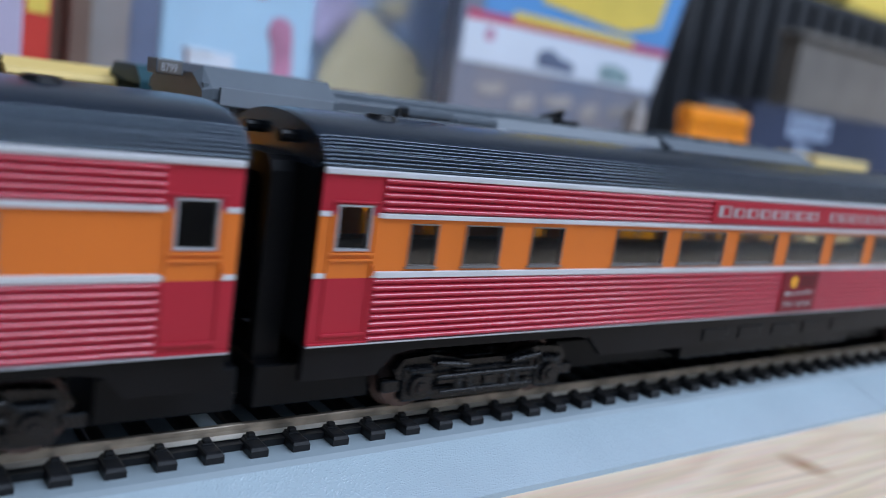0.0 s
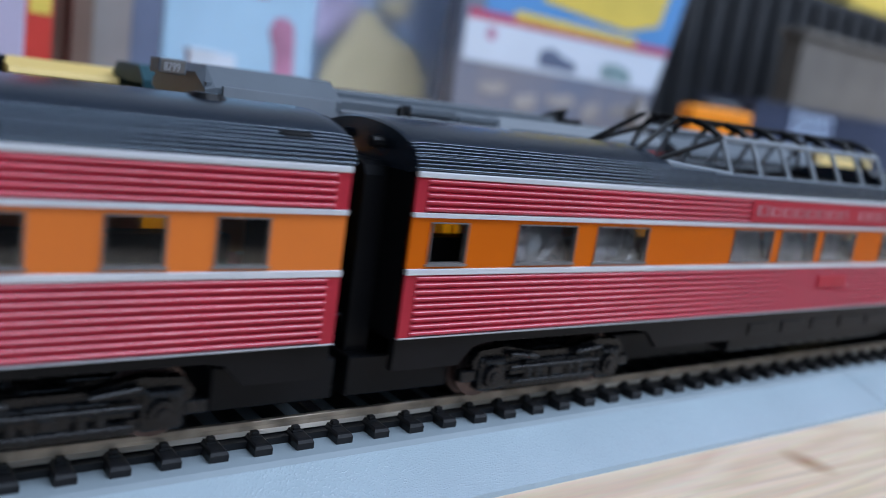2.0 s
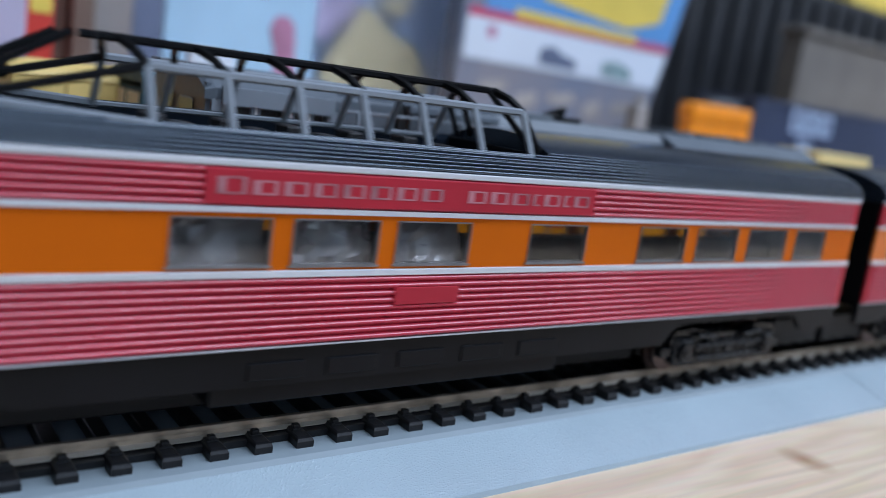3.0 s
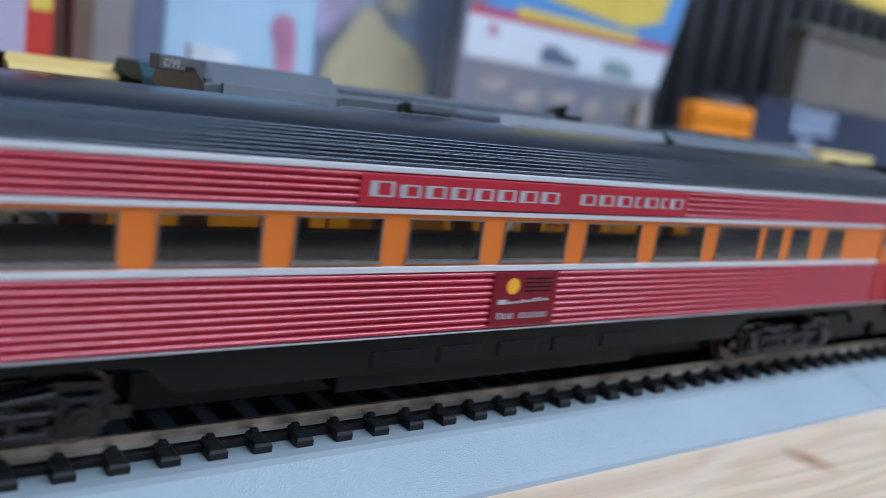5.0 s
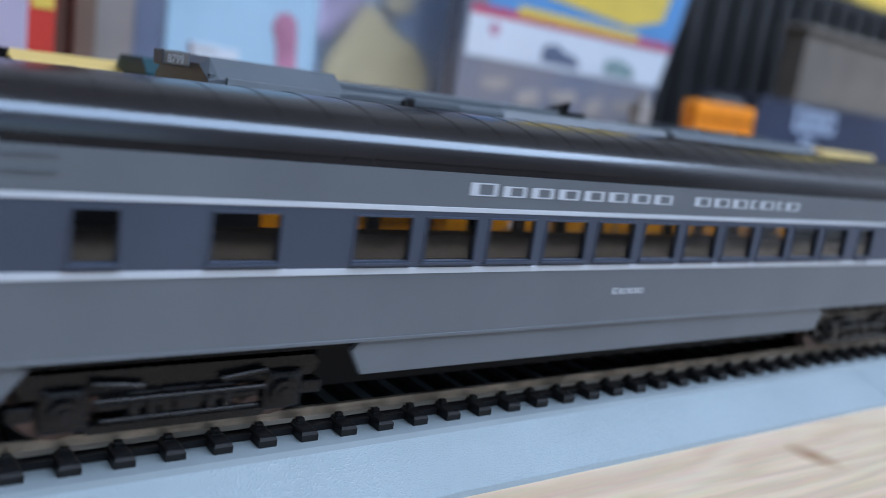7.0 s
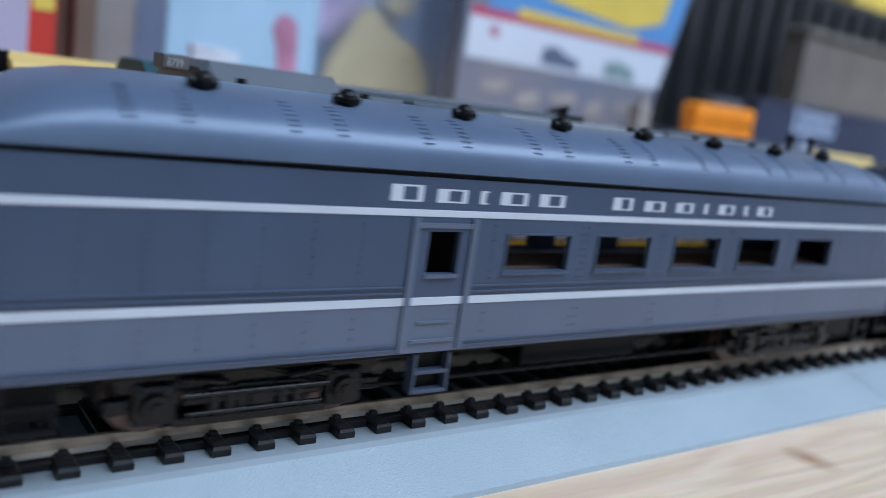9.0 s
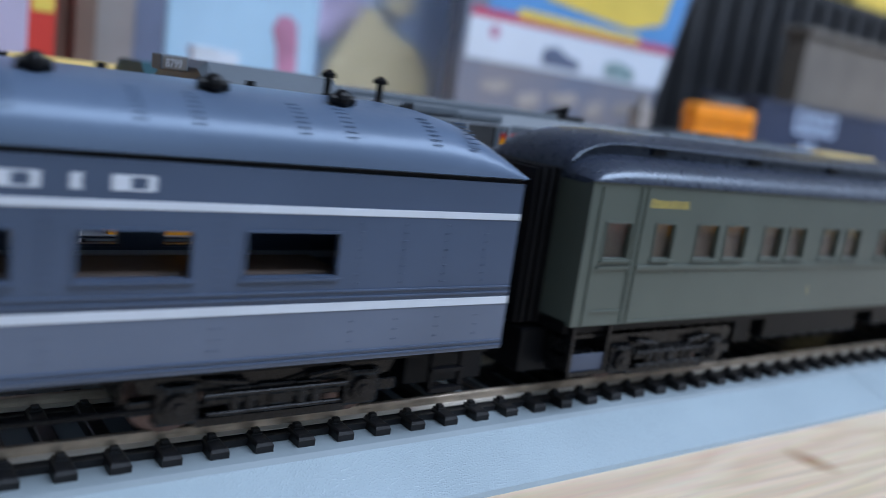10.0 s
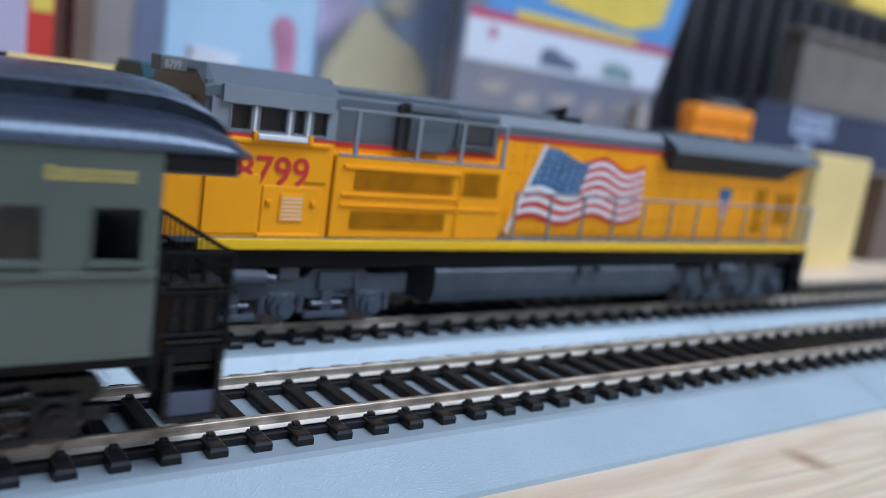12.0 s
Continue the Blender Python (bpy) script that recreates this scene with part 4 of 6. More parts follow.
# ---- blue-grey heavyweight baggage-dormitory car ----
def heavyweight():
    u0, u1 = 1071.2, 1290.2
    L = u1 - u0
    car = thing("passenger_car", u0, 0, 0, "blue-grey heavyweight combine car with white stripes and riveted sides", "train car", "train")
    CARS.append((car, u0))
    wins = [(82.2, 97.5), (104.2, 119.2), (126.2, 141.2), (147.8, 162.8), (169.8, 184.8)]
    y = 17.5
    for side in (-1, 1):
        yo, yi = side * y, side * (y - 1.3)
        openings = [(66.2, 72.4)] + wins
        part("window_band", wall(bmesh.new(), 0.5, L - 0.5, 21.0, 34.2, yi, yo, openings, 24.8 if side < 0 else 21.6, 31.8), UP_GREY, car, "dark blue-grey window band")
        part("letterboard", box(0.5, L - 0.5, yi, yo, 35.3, 40.4), UP_GREY, car)
        part("lower_side", box(0.5, L - 0.5, yi, yo, 11.6, 19.7), UP_LIGHT, car, "lighter blue-grey lower side")
        part("stripe", box(0.5, L - 0.5, yi, yo + side * 0.12, 19.7, 21.0, bevel=0.05), WHITE, car, "white stripe")
        part("stripe", box(0.5, L - 0.5, yi, yo + side * 0.12, 34.2, 35.3, bevel=0.05), WHITE, car, "white stripe")
        for z in (12.2, 13.0, 21.6, 22.6):
            for a, b in ((0.5, 62.5), (75.5, L - 0.5)):
                part("belt_rail", box(a, b, yo, yo + side * 0.28, z, z + 0.35, bevel=0.06), UP_GREY, car)
        for a, b in wins:
            window_part(car, a, b, 24.8 if side < 0 else 21.6, 31.8, y, side, UP_GREY, None, rim=0.35, sill=0.5)
        bm = bmesh.new()
        for a, b in ((62.8, 64.0), (74.4, 75.6)):
            block(bm, a, b, yo, yo + side * 0.4, 12, 34)
        block(bm, 64, 74.4, yo, yo + side * 0.3, 32.4, 33.2), block(bm, 66, 72.6, yo, yo + side * 0.4, 24.2, 24.8), block(bm, 66, 72.6, yo, yo + side * 0.25, 16.6, 17.0), block(bm, 65, 73.6, yo, yo + side * 0.35, 13.4, 13.9)
        part("door", bm, UP_LIGHT, car, "narrow side door with a window")
        bm = bmesh.new()
        cols = [6 + 8.0 * i for i in range(7)] + [79.5, 100.2, 101.6, 122.0, 123.4, 144.0, 145.2, 166.0, 167.2, 188, 196, 204, 212]
        for x in cols:
            for k in range(8):
                z = 23.8 + 1.3 * k
                block(bm, x - 0.14, x + 0.14, yo, yo + side * 0.16, z, z + 0.28)
            for k in range(3):
                block(bm, x - 0.14, x + 0.14, yo, yo + side * 0.16, 14.6 + 1.6 * k, 14.9 + 1.6 * k)
        tagged(part("rivets", bm, UP_GREY, car), kind="stuff")
        if side < 0:
            part("lettering", bars([1.1, 1.1, 0.55, 1.1, 1.1], 56.6, 95.6, 36.5, 38.7, y, side, 0.17), WHITE, car, "white company lettering as blocks")
            part("lettering", bars([1, 1.05, 1, 0.55, 1, 0.55, 1], 104.9, 158.9, 36.5, 38.5, y, side, 0.19), WHITE, car, "white company lettering as blocks")
    part("roof_gap", box(1.0, L - 1.0, -17.0, 17.0, 40.4, 41.4), FRAME_BLACK, car)
    part("roof", roof_loft(0.0, L, 17.9, 41.3, 9.2, [(0, 0.08), (1.7, 0.30), (3.5, 0.47), (6, 0.65), (10, 0.84), (15, 0.95), (21, 1.0)], n=48, power=0.75), UP_ROOF, car, "blue-grey arched roof", smooth=True)
    bm = bmesh.new()
    for i in range(9):
        for x in (19.0 + 22.65 * i, 26.5 + 22.65 * i):
            for k in range(7):
                for s in (-1, 1):
                    a = 0.36 + 0.09 * k
                    yy, zz = s * 17.9 * math.cos(a), 41.3 + 9.2 * math.sin(a) ** 0.75
                    for dx in (-0.5, 0.5):
                        block(bm, x + dx - 0.26, x + dx + 0.26, yy - 0.22, yy + 0.22, zz - 0.1, zz + 0.14)
    tagged(part("roof_rivets", bm, UP_ROOF, car), kind="stuff")
    for i in range(8):
        x = 30.7 + 22.65 * i - (2.5 if i == 7 else 0)
        # a round cowl on a short neck, with two side mouths
        bm = rod(bmesh.new(), (x, -9, 48.6), (x, -9, 50.0), 0.9, 12)
        bmesh.ops.create_uvsphere(bm, u_segments=14, v_segments=8, radius=1.55, matrix=Matrix.Translation((x, -9, 50.5)))
        rod(bm, (x - 2.1, -9, 50.4), (x + 2.1, -9, 50.4), 0.8, 10)
        part("roof_vent", bm, FRAME_BLACK, car, "small black roof vent")
    for i in range(7):
        x = 42.0 + 22.65 * i
        part("roof_vent", rod(bmesh.new(), (x, 5, 49.8), (x, 5, 51.2), 1.0, 10, 0.7), FRAME_BLACK, car, "small black roof vent")
    for k in (190.5, 200.5):
        bm = rod(bmesh.new(), (k, 3, 49.5), (k, 3, 54.0), 0.6, 10)
        rod(bm, (k, 3, 53.4), (k, 3, 54.0), 1.25, 14), rod(bm, (k, 3, 54.0), (k, 3, 54.7), 1.25, 14, 0.3), rod(bm, (k, 3, 49.6), (k, 3, 51.0), 1.2, 12, 0.6)
        part("stove_pipe", bm, FRAME_BLACK, car, "thin black stove pipe")
    for x, s in ((0.5, -1), (L - 0.5, 1)):
        a, b = min(x, x - s * 1.2), max(x, x - s * 1.2)
        part("end_wall", box(a, b, -16.2, 16.2, 11.6, 41), UP_GREY, car)
        p, q = min(x, x + s * 5), max(x, x + s * 5)
        for k in range(4 if s < 0 else 0):
            part("diaphragm_fold", box(p + 1.2 * k, p + 1.2 * k + 0.8, -8 - 0.4 * (k % 2), 8 + 0.4 * (k % 2), 10, 42, bevel=0.2), FRAME_BLACK, car)
        p, q = min(x - s * 14, x + s * 3), max(x - s * 14, x + s * 3)
        part("dark_end_fill", box(p, q, -10, 10, 3.2, 10.0, bevel=0.4), FRAME_BLACK, car)
        coupler(car, x, s)
    part("floor_pan", box(1.8, L - 1.8, -16, 16, 10.6, 13), FRAME_BLACK, car)
    part("inner_partition", box(75, 76, -15.8, 15.8, 13, 40), INSIDE, car)
    part("inner_bench", box(78, L - 32, -14.5, -4, 13, 25.2, bevel=0.5), SEAT, car, "tan interior bench")
    part("equipment_box", box(96, 128, -11, 11, 4.6, 10.6, bevel=0.4), FRAME_BLACK, car)
    bm = rod(bmesh.new(), (60, -13.5, 5.2), (170, -13.5, 5.2), 0.5, 6)
    rod(bm, (40, -13.5, 10.4), (60, -13.5, 5.2), 0.5, 6), rod(bm, (170, -13.5, 5.2), (190, -13.5, 10.4), 0.5, 6)
    part("truss_rod", bm, FRAME_BLACK, car)
    for s in (-1, 1):
        for x in (6, L - 14):
            bm = bmesh.new()
            for a in (x, x + 6):
                block(bm, a, a + 0.7, s * 16.8, s * 15.9, 4.6, 11.4)
            block(bm, x, x + 6.7, s * 17.2, s * 15.7, 4.4, 5.2), block(bm, x, x + 6.7, s * 17.2, s * 15.7, 8.0, 8.6)
            part("step", bm, FRAME_BLACK, car)
    # hanging steps under the side door
    for s in (-1, 1):
        steps = part("door_step", box(67.3, 73.6, s * 15.4, s * 15.0, 4.4, 10.8), FRAME_BLACK, car, "blue-grey steps under the side door")
        for x in (66.8, 73.6):
            part("step_side", box(x, x + 0.5, s * 17.3, s * 15.0, 4.2, 11.2, bevel=0.08), GREY_DARK, steps)
        for z in (4.2, 7.6):
            part("tread", box(67.3, 73.6, s * 17.3, s * 15.4, z, z + 0.6, bevel=0.08), GREY_DARK, steps)
    truck(car, 41, 30, "heavy"), truck(car, L - 40.5, 30, "heavy")


heavyweight()


# ---- dark green observation car ----
def observation_car():
    u0, u1 = 1305.6, 1501.6
    L = u1 - u0
    car = thing("passenger_car", u0, 0, 0, "dark olive green open-platform observation car with a black clerestory roof", "train car", "train")
    CARS.append((car, u0))
    pairs = [(19.2, 25.3), (32.0, 39.4), (41.6, 49.4), (55.2, 62.6), (64.8, 72.0), (78.8, 86.0), (89.0, 96.2), (104.8, 111.8), (117.2, 124.6), (130.8, 138.6), (141.0, 148.8), (150.9, 158.8), (164.9, 171.8), (173.7, 182.2), (187.5, 194.0)]
    y = 17.5
    for side in (-1, 1):
        yo, yi = side * y, side * (y - 1.3)
        part("side", wall(bmesh.new(), 0.5, L, 14.4, 42, yi, yo, [(5.4, 12.7)] + pairs, 27.2, 34.6), GREEN, car, "dark green riveted side")
        part("belt_rail", box(15.4, L, yo, yo + side * 0.45, 25.2, 26.2, bevel=0.12), GREEN, car)
        part("belt_rail", box(15.4, L, yo, yo + side * 0.25, 14.6, 15.0), GREEN, car)
        bm = bmesh.new()
        block(bm, 13.4, 13.8, yo, yo + side * 0.3, 14.6, 41.4), block(bm, 15.2, 15.6, yo, yo + side * 0.3, 14.6, 41.4), block(bm, 3.0, 3.3, yo, yo + side * 0.3, 14.6, 41)
        block(bm, 4.6, 13.2, yo, yo + side * 0.35, 25.4, 26.0), block(bm, 5.2, 12.8, yo, yo + side * 0.25, 17.0, 17.4)
        part("door_frame", bm, GREEN, car)
        bm = bmesh.new()
        for k in range(17):
            block(bm, 14.3, 14.7, yo, yo + side * 0.18, 15.2 + 1.5 * k, 15.5 + 1.5 * k)
        for k in range(int((L - 20) / 3.2)):
            block(bm, 18 + 3.2 * k, 18.3 + 3.2 * k, yo, yo + side * 0.15, 24.4, 24.7), block(bm, 18 + 3.2 * k, 18.3 + 3.2 * k, yo, yo + side * 0.15, 41.2, 41.5)
        tagged(part("rivets", bm, GREEN, car), kind="stuff")
        window_part(car, 5.4, 12.7, 27.2, 34.6, y, side, GREEN, FROST if side < 0 else None, rim=0.35, sill=0.8, deep=0.9)
        for a, b in pairs:
            window_part(car, a, b, 27.2, 34.6, y, side, GREEN, None if a > 187 or side > 0 else FROST, rim=0.3, sill=0.9, deep=0.9)
        if side < 0:
            for a, b in pairs[:-3]:
                part("window_shade", box(a - 0.6, b + 0.6, -15.2, -14.9, 26.6, 32.2), BLIND, car, "brown shade behind the frosted window")
            mark = prism(bmesh.new(), [(77.7, 18.6), (77.85, 18.6), (77.1, 20.4), (76.95, 20.4)], -17.56, -17.4)
            part("gold_mark", mark, GOLD, car, "small worn gold stroke")
            for a, b in ((16.6, 28.1), (182.0, 192.7)):
                part("name_plate", bars([1] * 9, a, b, 37.5, 38.9, y, side), GOLD, car, "gold lettering as blocks")
    prof = [(-17.9, 41.8), (-17.8, 42.6), (-16.8, 44.0), (-14.6, 45.4), (-11.5, 46.2), (-9.4, 46.4), (-9.4, 48.2), (-10.6, 48.4), (-10.4, 48.9), (-7, 49.9), (-3, 50.5)]
    prof = prof + [(-a, b) for a, b in prof[::-1]]
    bm = bmesh.new()
    rings = []
    for x, s in ((0.2, 0.12), (1.0, 0.38), (3, 0.64), (6, 0.83), (10, 0.95), (15, 1.0), (L - 5, 1.0), (L + 1, 0.96), (L + 5, 0.85), (L + 8, 0.68), (L + 10.3, 0.44), (L + 11.6, 0.14)):
        rings.append([(x, a, 41.8 + (b - 41.8) * s) for a, b in prof] + [(x, 16, 41.2), (x, -16, 41.2)])
    part("roof", loft(bm, rings), GREEN_ROOF, car, "black clerestory roof with curved ends", smooth=True)
    for s in (-1, 1):
        part("drip_rail", box(14, L - 4, s * 9.6, s * 9.2, 46.3, 46.7), GREEN_ROOF, car)
        for i in range(6):
            part("clerestory_vent", box(23.5 + 32.6 * i, 27.5 + 32.6 * i, s * 10.2, s * 9.3, 46.9, 48.0, bevel=0.15), FRAME_BLACK, car)
    # ends
    part("end_wall", box(0.5, 1.8, -16.2, 16.2, 14.4, 42), GREEN, car)
    part("end_wall", box(L - 1.8, L - 0.5, -16.2, 16.2, 14.4, 42), GREEN, car)
    for k in range(6):
        part("diaphragm_fold", box(-5.8 + 1.0 * k, -5.1 + 1.0 * k, -9 - 0.5 * (k % 2), 9 + 0.5 * (k % 2), 13, 42.5 + 0.4 * (k % 2), bevel=0.25), FRAME_BLACK, car)
    coupler(car, 0.5, -1), coupler(car, L + 8, 1)
    part("dark_end_fill", box(-4, 13, -10, 10, 3.2, 12, bevel=0.4), FRAME_BLACK, car)
    part("floor_pan", box(0.5, L + 11, -16, 16, 12.6, 15), FRAME_BLACK, car)
    part("inner_lining", box(15, L - 10, -0.6, 0.6, 15, 28.0), SEAT, car, "tan interior partition behind frosted windows")
    # underbody
    bm = bmesh.new()
    block(bm, 70, 112, -13, 13, 6.5, 12.6, bevel=0.4), block(bm, 120, 138, -13, 13, 7.5, 12.6, bevel=0.4), block(bm, 60, 66, -12, 12, 6.0, 12.6)
    part("equipment_box", bm, FRAME_BLACK, car)
    # steps
    for s in (-1, 1):
        for xa, xb in ((2, 12.4), (L + 2.4, L + 10.4)):
            bm = bmesh.new()
            block(bm, xa, xb, s * 11.2, s * 10.8, 4.6, 14)
            st = part("platform_step", bm, TRUCK_BLACK, car, "black boarding steps")
            for q in (xa, xb - 0.8):
                part("step_side", box(q, q + 0.8, s * 17.2, s * 11, 4.4, 14.4), TRUCK_BLACK, st)
            # bluish light on the riser put in as a lighter grey
            part("riser", box(xa + 0.8, xb - 0.8, s * 16.9, s * 16.5, 5.2, 8.6, bevel=0.1), GREY_DARK, st, "step riser in a lighter grey for the light on it")
            for ya, yb, za in ((17.4, 14, 4.4), (16.4, 12, 7.8), (15.4, 11, 11.2)):
                part("tread", box(xa, xb, s * ya, s * yb, za, za + 0.8), TRUCK_BLACK, st)
    # rear platform railing
    p = L + 11
    for s in (-1, 1):
        for x in (L + 1.0, p):
            part("railing_post", rod(bmesh.new(), (x, s * 15.6, 14), (x, s * 15.6, 28), 0.4, 6), FRAME_BLACK, car, "black platform railing post")
        for z in (16.5, 22.5, 28):
            part("railing", rod(bmesh.new(), (L + 1, s * 15.6, z), (p, s * 15.6, z), 0.35, 6), FRAME_BLACK, car)
        for k in range(4):
            part("baluster", rod(bmesh.new(), (L + 2.5 + 2.4 * k, s * 15.6, 15), (L + 2.5 + 2.4 * k, s * 15.6, 28), 0.25, 5), FRAME_BLACK, car)
    for z in (16.5, 20, 24, 28):
        part("railing", rod(bmesh.new(), (p, -15.6, z), (p, 15.6, z), 0.4, 6), FRAME_BLACK, car)
    for k in range(13):
        part("baluster", rod(bmesh.new(), (p, -14.4 + 2.4 * k, 15), (p, -14.4 + 2.4 * k, 28), 0.25, 5), FRAME_BLACK, car)
    part("platform_canopy", box(L, L + 11, -15.6, 15.6, 38.6, 41.3, bevel=0.4), ROOF_BROWN, car)
    for s in (-1, 1):
        gate = part("platform_gate", box(L + 2.6, L + 10.2, s * 15.2, s * 15.0, 15, 23.6), TRUCK_BLACK, car, "black platform side gate")
        for k in range(5):
            part("gate_bar", box(L + 3.2 + 1.5 * k, L + 3.7 + 1.5 * k, s * 15.45, s * 15.2, 15.4, 23.2), FRAME_BLACK, gate)
        for z in (15.2, 23.2):
            part("gate_rail", box(L + 2.4, L + 10.4, s * 15.9, s * 15.2, z, z + 0.7, bevel=0.15), TRUCK_BLACK, gate)
    part("end_sill", box(L + 0.5, L + 2.4, -15.5, 15.5, 8.5, 14, bevel=0.3), FRAME_BLACK, car)
    truck(car, 35, 30, "heavy"), truck(car, L - 25.5, 30, "heavy")


observation_car()


# ---- the yellow diesel locomotive on the second track ----
def locomotive():
    loco = thing("diesel_locomotive", 0, LOCO_Y, 0, "yellow and grey model diesel locomotive with a flag decal", "locomotive")
    # frame, deck edge and pilot
    part("underframe", box(-24, 204, -15.4, 15.4, 14.0, 18.2, bevel=0.3), FRAME_BLACK, loco)
    for s in (-1, 1):
        part("sill_stripe", box(-4, 203, s * 17.2, s * 13, 18.2, 20.4, bevel=0.2), SILL_YELLOW, loco, "lemon yellow sill stripe")
    part("deck", box(-26, 204, -16.6, 16.6, 19.6, 20.6), LOCO_GREY, loco)
    part("pilot", box(-29, -26, -15, 15, 3.0, 20, bevel=0.5), FRAME_BLACK, loco)
    part("pilot", box(203.5, 206, -15, 15, 3.0, 20, bevel=0.5), FRAME_BLACK, loco)
    for x, s in ((-29, -1), (206, 1)):
        coupler(loco, x, s)
    # nose and cab
    bm = prism(bmesh.new(), [(-20, 20.5), (-19.6, 36.5), (-17, 38.0), (-3.0, 38.8), (-3.0, 20.5)], -15.4, 15.4)
    nose = part("nose", bm, LOCO_YELLOW, loco, "yellow nose")
    part("nose_top", box(-20, -17.6, -15.4, 15.4, 34, 42.3, bevel=0.4), LOCO_YELLOW, nose)
    part("nose_shield", box(-20.4, -19.6, -3.5, 3.5, 28, 36, bevel=0.2), FLAG_BLUE, nose, "blue shield emblem")
    for ya, yb in ((-12.5, -3.6), (3.6, 12.5)):
        part("nose_wing", box(-20.35, -19.6, ya, yb, 29.5, 33.0, bevel=0.1), FLAG_BLUE, nose, "blue printed wing")
        for k in range(3):
            part("wing_line", box(-20.45, -20.2, ya + 0.6, yb - 0.6, 30.0 + 1.0 * k, 30.4 + 1.0 * k), FLAG_WHITE, nose)
    for s in (-1, 1):
        ya, yb = s * 15.8, s * 14.8
        bm = box(-3, 23.5, ya, yb, 20.6, 40.2)
        part("cab_side", bm, LOCO_YELLOW, loco, "yellow cab side")
        part("cab_window_band", wall(bmesh.new(), -3, 23.5, 40.8, 47.2, ya, yb, [(0.6, 5.2), (6.4, 12.6), (13.6, 16.6), (17.8, 21.6)], 41.2, 46.4), LOCO_LIGHT, loco, "grey window band")
        part("cab_stripe", box(-3, 24, s * 15.9, yb, 40.2, 40.8), RED_MARK, loco, "red stripe")
        for a, b in ((0.6, 5.2), (6.4, 12.6), (13.6, 16.6), (17.8, 21.6)):
            window_part(loco, a, b, 41.2, 46.4, 15.8, s, LOCO_LIGHT, CLEAR if s < 0 else None, rim=0.3)
        part("window_awning", prism(bmesh.new(), [(-1.2, 46.4), (22.4, 46.2), (22.4, 49.4), (-1.2, 49.6)], s * 16.6, s * 14.6), LOCO_LIGHT, loco, "light grey awning over the cab windows")
        # side door with louvre and steps
        door = part("side_door", box(8.6, 21.6, s * 16.1, s * 15.6, 21.0, 31.0, bevel=0.15), LOCO_YELLOW, loco, "yellow access door")
        part("side_panel", box(-3.2, 8.0, s * 16.0, s * 15.6, 21.2, 33.0, bevel=0.15), LOCO_YELLOW, loco)
        part("door_sill", box(8.0, 21.8, s * 16.5, s * 15.6, 20.6, 21.4, bevel=0.2), LOCO_YELLOW, loco)
        part("rain_strip", box(-3.4, 22.6, s * 16.3, s * 15.6, 39.0, 40.0, bevel=0.2), LOCO_YELLOW, loco)
        for k in range(6):
            part("louvre", box(12.8, 17.4, s * 16.4, s * 15.8, 24.2 + 0.85 * k, 24.6 + 0.85 * k), LOUVRE, door)
        part("louvre_frame", box(12.3, 17.9, s * 16.25, s * 16.0, 23.6, 29.5, bevel=0.1), LOCO_YELLOW, door)
        for x in (10.0, 19.8):
            knob = block(bmesh.new(), x - 0.6, x + 0.6, s * 16.45, s * 16.0, 27.0, 28.3, bevel=0.15)
            rod(knob, (x, s * 16.3, 27.65), (x, s * 16.75, 27.65), 0.3, 8)
            part("latch", knob, LOCO_YELLOW, door)
        part("arm_rest", box(6.2, 16.8, s * 17.2, s * 15.7, 39.95, 41.0, bevel=0.2), FLAG_WHITE, loco, "pale arm rest under the cab windows")
        for x in (5.4, 17.2):
            part("bracket", box(x, x + 0.9, s * 16.8, s * 15.7, 39.6, 41.4, bevel=0.1), LOCO_YELLOW, loco)
        part("builder_plate", box(17.5, 22.2, s * 16.0, s * 15.7, 31.6, 32.1), GRILLE, loco, "tiny worn plate")
        for x in (5.75, 13.05, 17.15):
            part("window_post", box(x - 0.22, x + 0.22, s * 16.05, s * 15.6, 41.0, 46.6), FLAG_WHITE, loco, "pale window post")
        for a, b in ((0.6, 5.2), (6.4, 12.6), (13.6, 16.6), (17.8, 21.6)):
            part("inner_blind", box(a - 0.3, b + 0.3, s * 12.6, s * 12.3, 40.8, 46.6), BLIND, loco)
        # front steps
        bm = bmesh.new()
        for k in range(4):
            part("tread", box(-24, -16, s * 16.6, s * 12.5, 4 + 4.2 * k, 4.6 + 4.2 * k, bevel=0.1), LOCO_LIGHT, loco)
        block(bm, -25, -24, s * 16.6, s * 12.5, 4, 20), block(bm, -16, -15, s * 16.6, s * 12.5, 4, 20)
        part("step", bm, FRAME_BLACK, loco)
        bm = rod(bmesh.new(), (-25, s * 16.4, 8), (-25, s * 16.4, 33), 0.35, 6)
        rod(bm, (-16, s * 16.4, 8), (-16, s * 16.4, 34), 0.35, 6)
        part("grab_iron", bm, SILVER, loco)
    part("cab_front", wall(bmesh.new(), -4, -3, 20.6, 50, -15, 15, [], 40, 46), LOCO_GREY, loco)
    bm = box(-4.4, -3.6, -9.5, -1.5, 42.0, 46.6, bevel=0.3)
    block(bm, -4.4, -3.6, 1.5, 9.5, 42.0, 46.6, bevel=0.3)
    part("windscreen", bm, PANE, loco)
    # cab roof with chamfered sides
    ring = [(-15.8, 49.2), (-10.0, 53.0), (10.0, 53.0), (15.8, 49.2), (15.8, 47.0), (-15.8, 47.0)]
    bm = loft(bmesh.new(), [[(x, a, b) for a, b in ring] for x in (-2.5, 24)])
    prow = [[(x, a * w, 47.0 + (b - 47.0) * h) for a, b in ring] for x, w, h in ((-4.4, 0.98, 0.75), (-2.5, 1, 1.0))]
    loft(bm, prow)
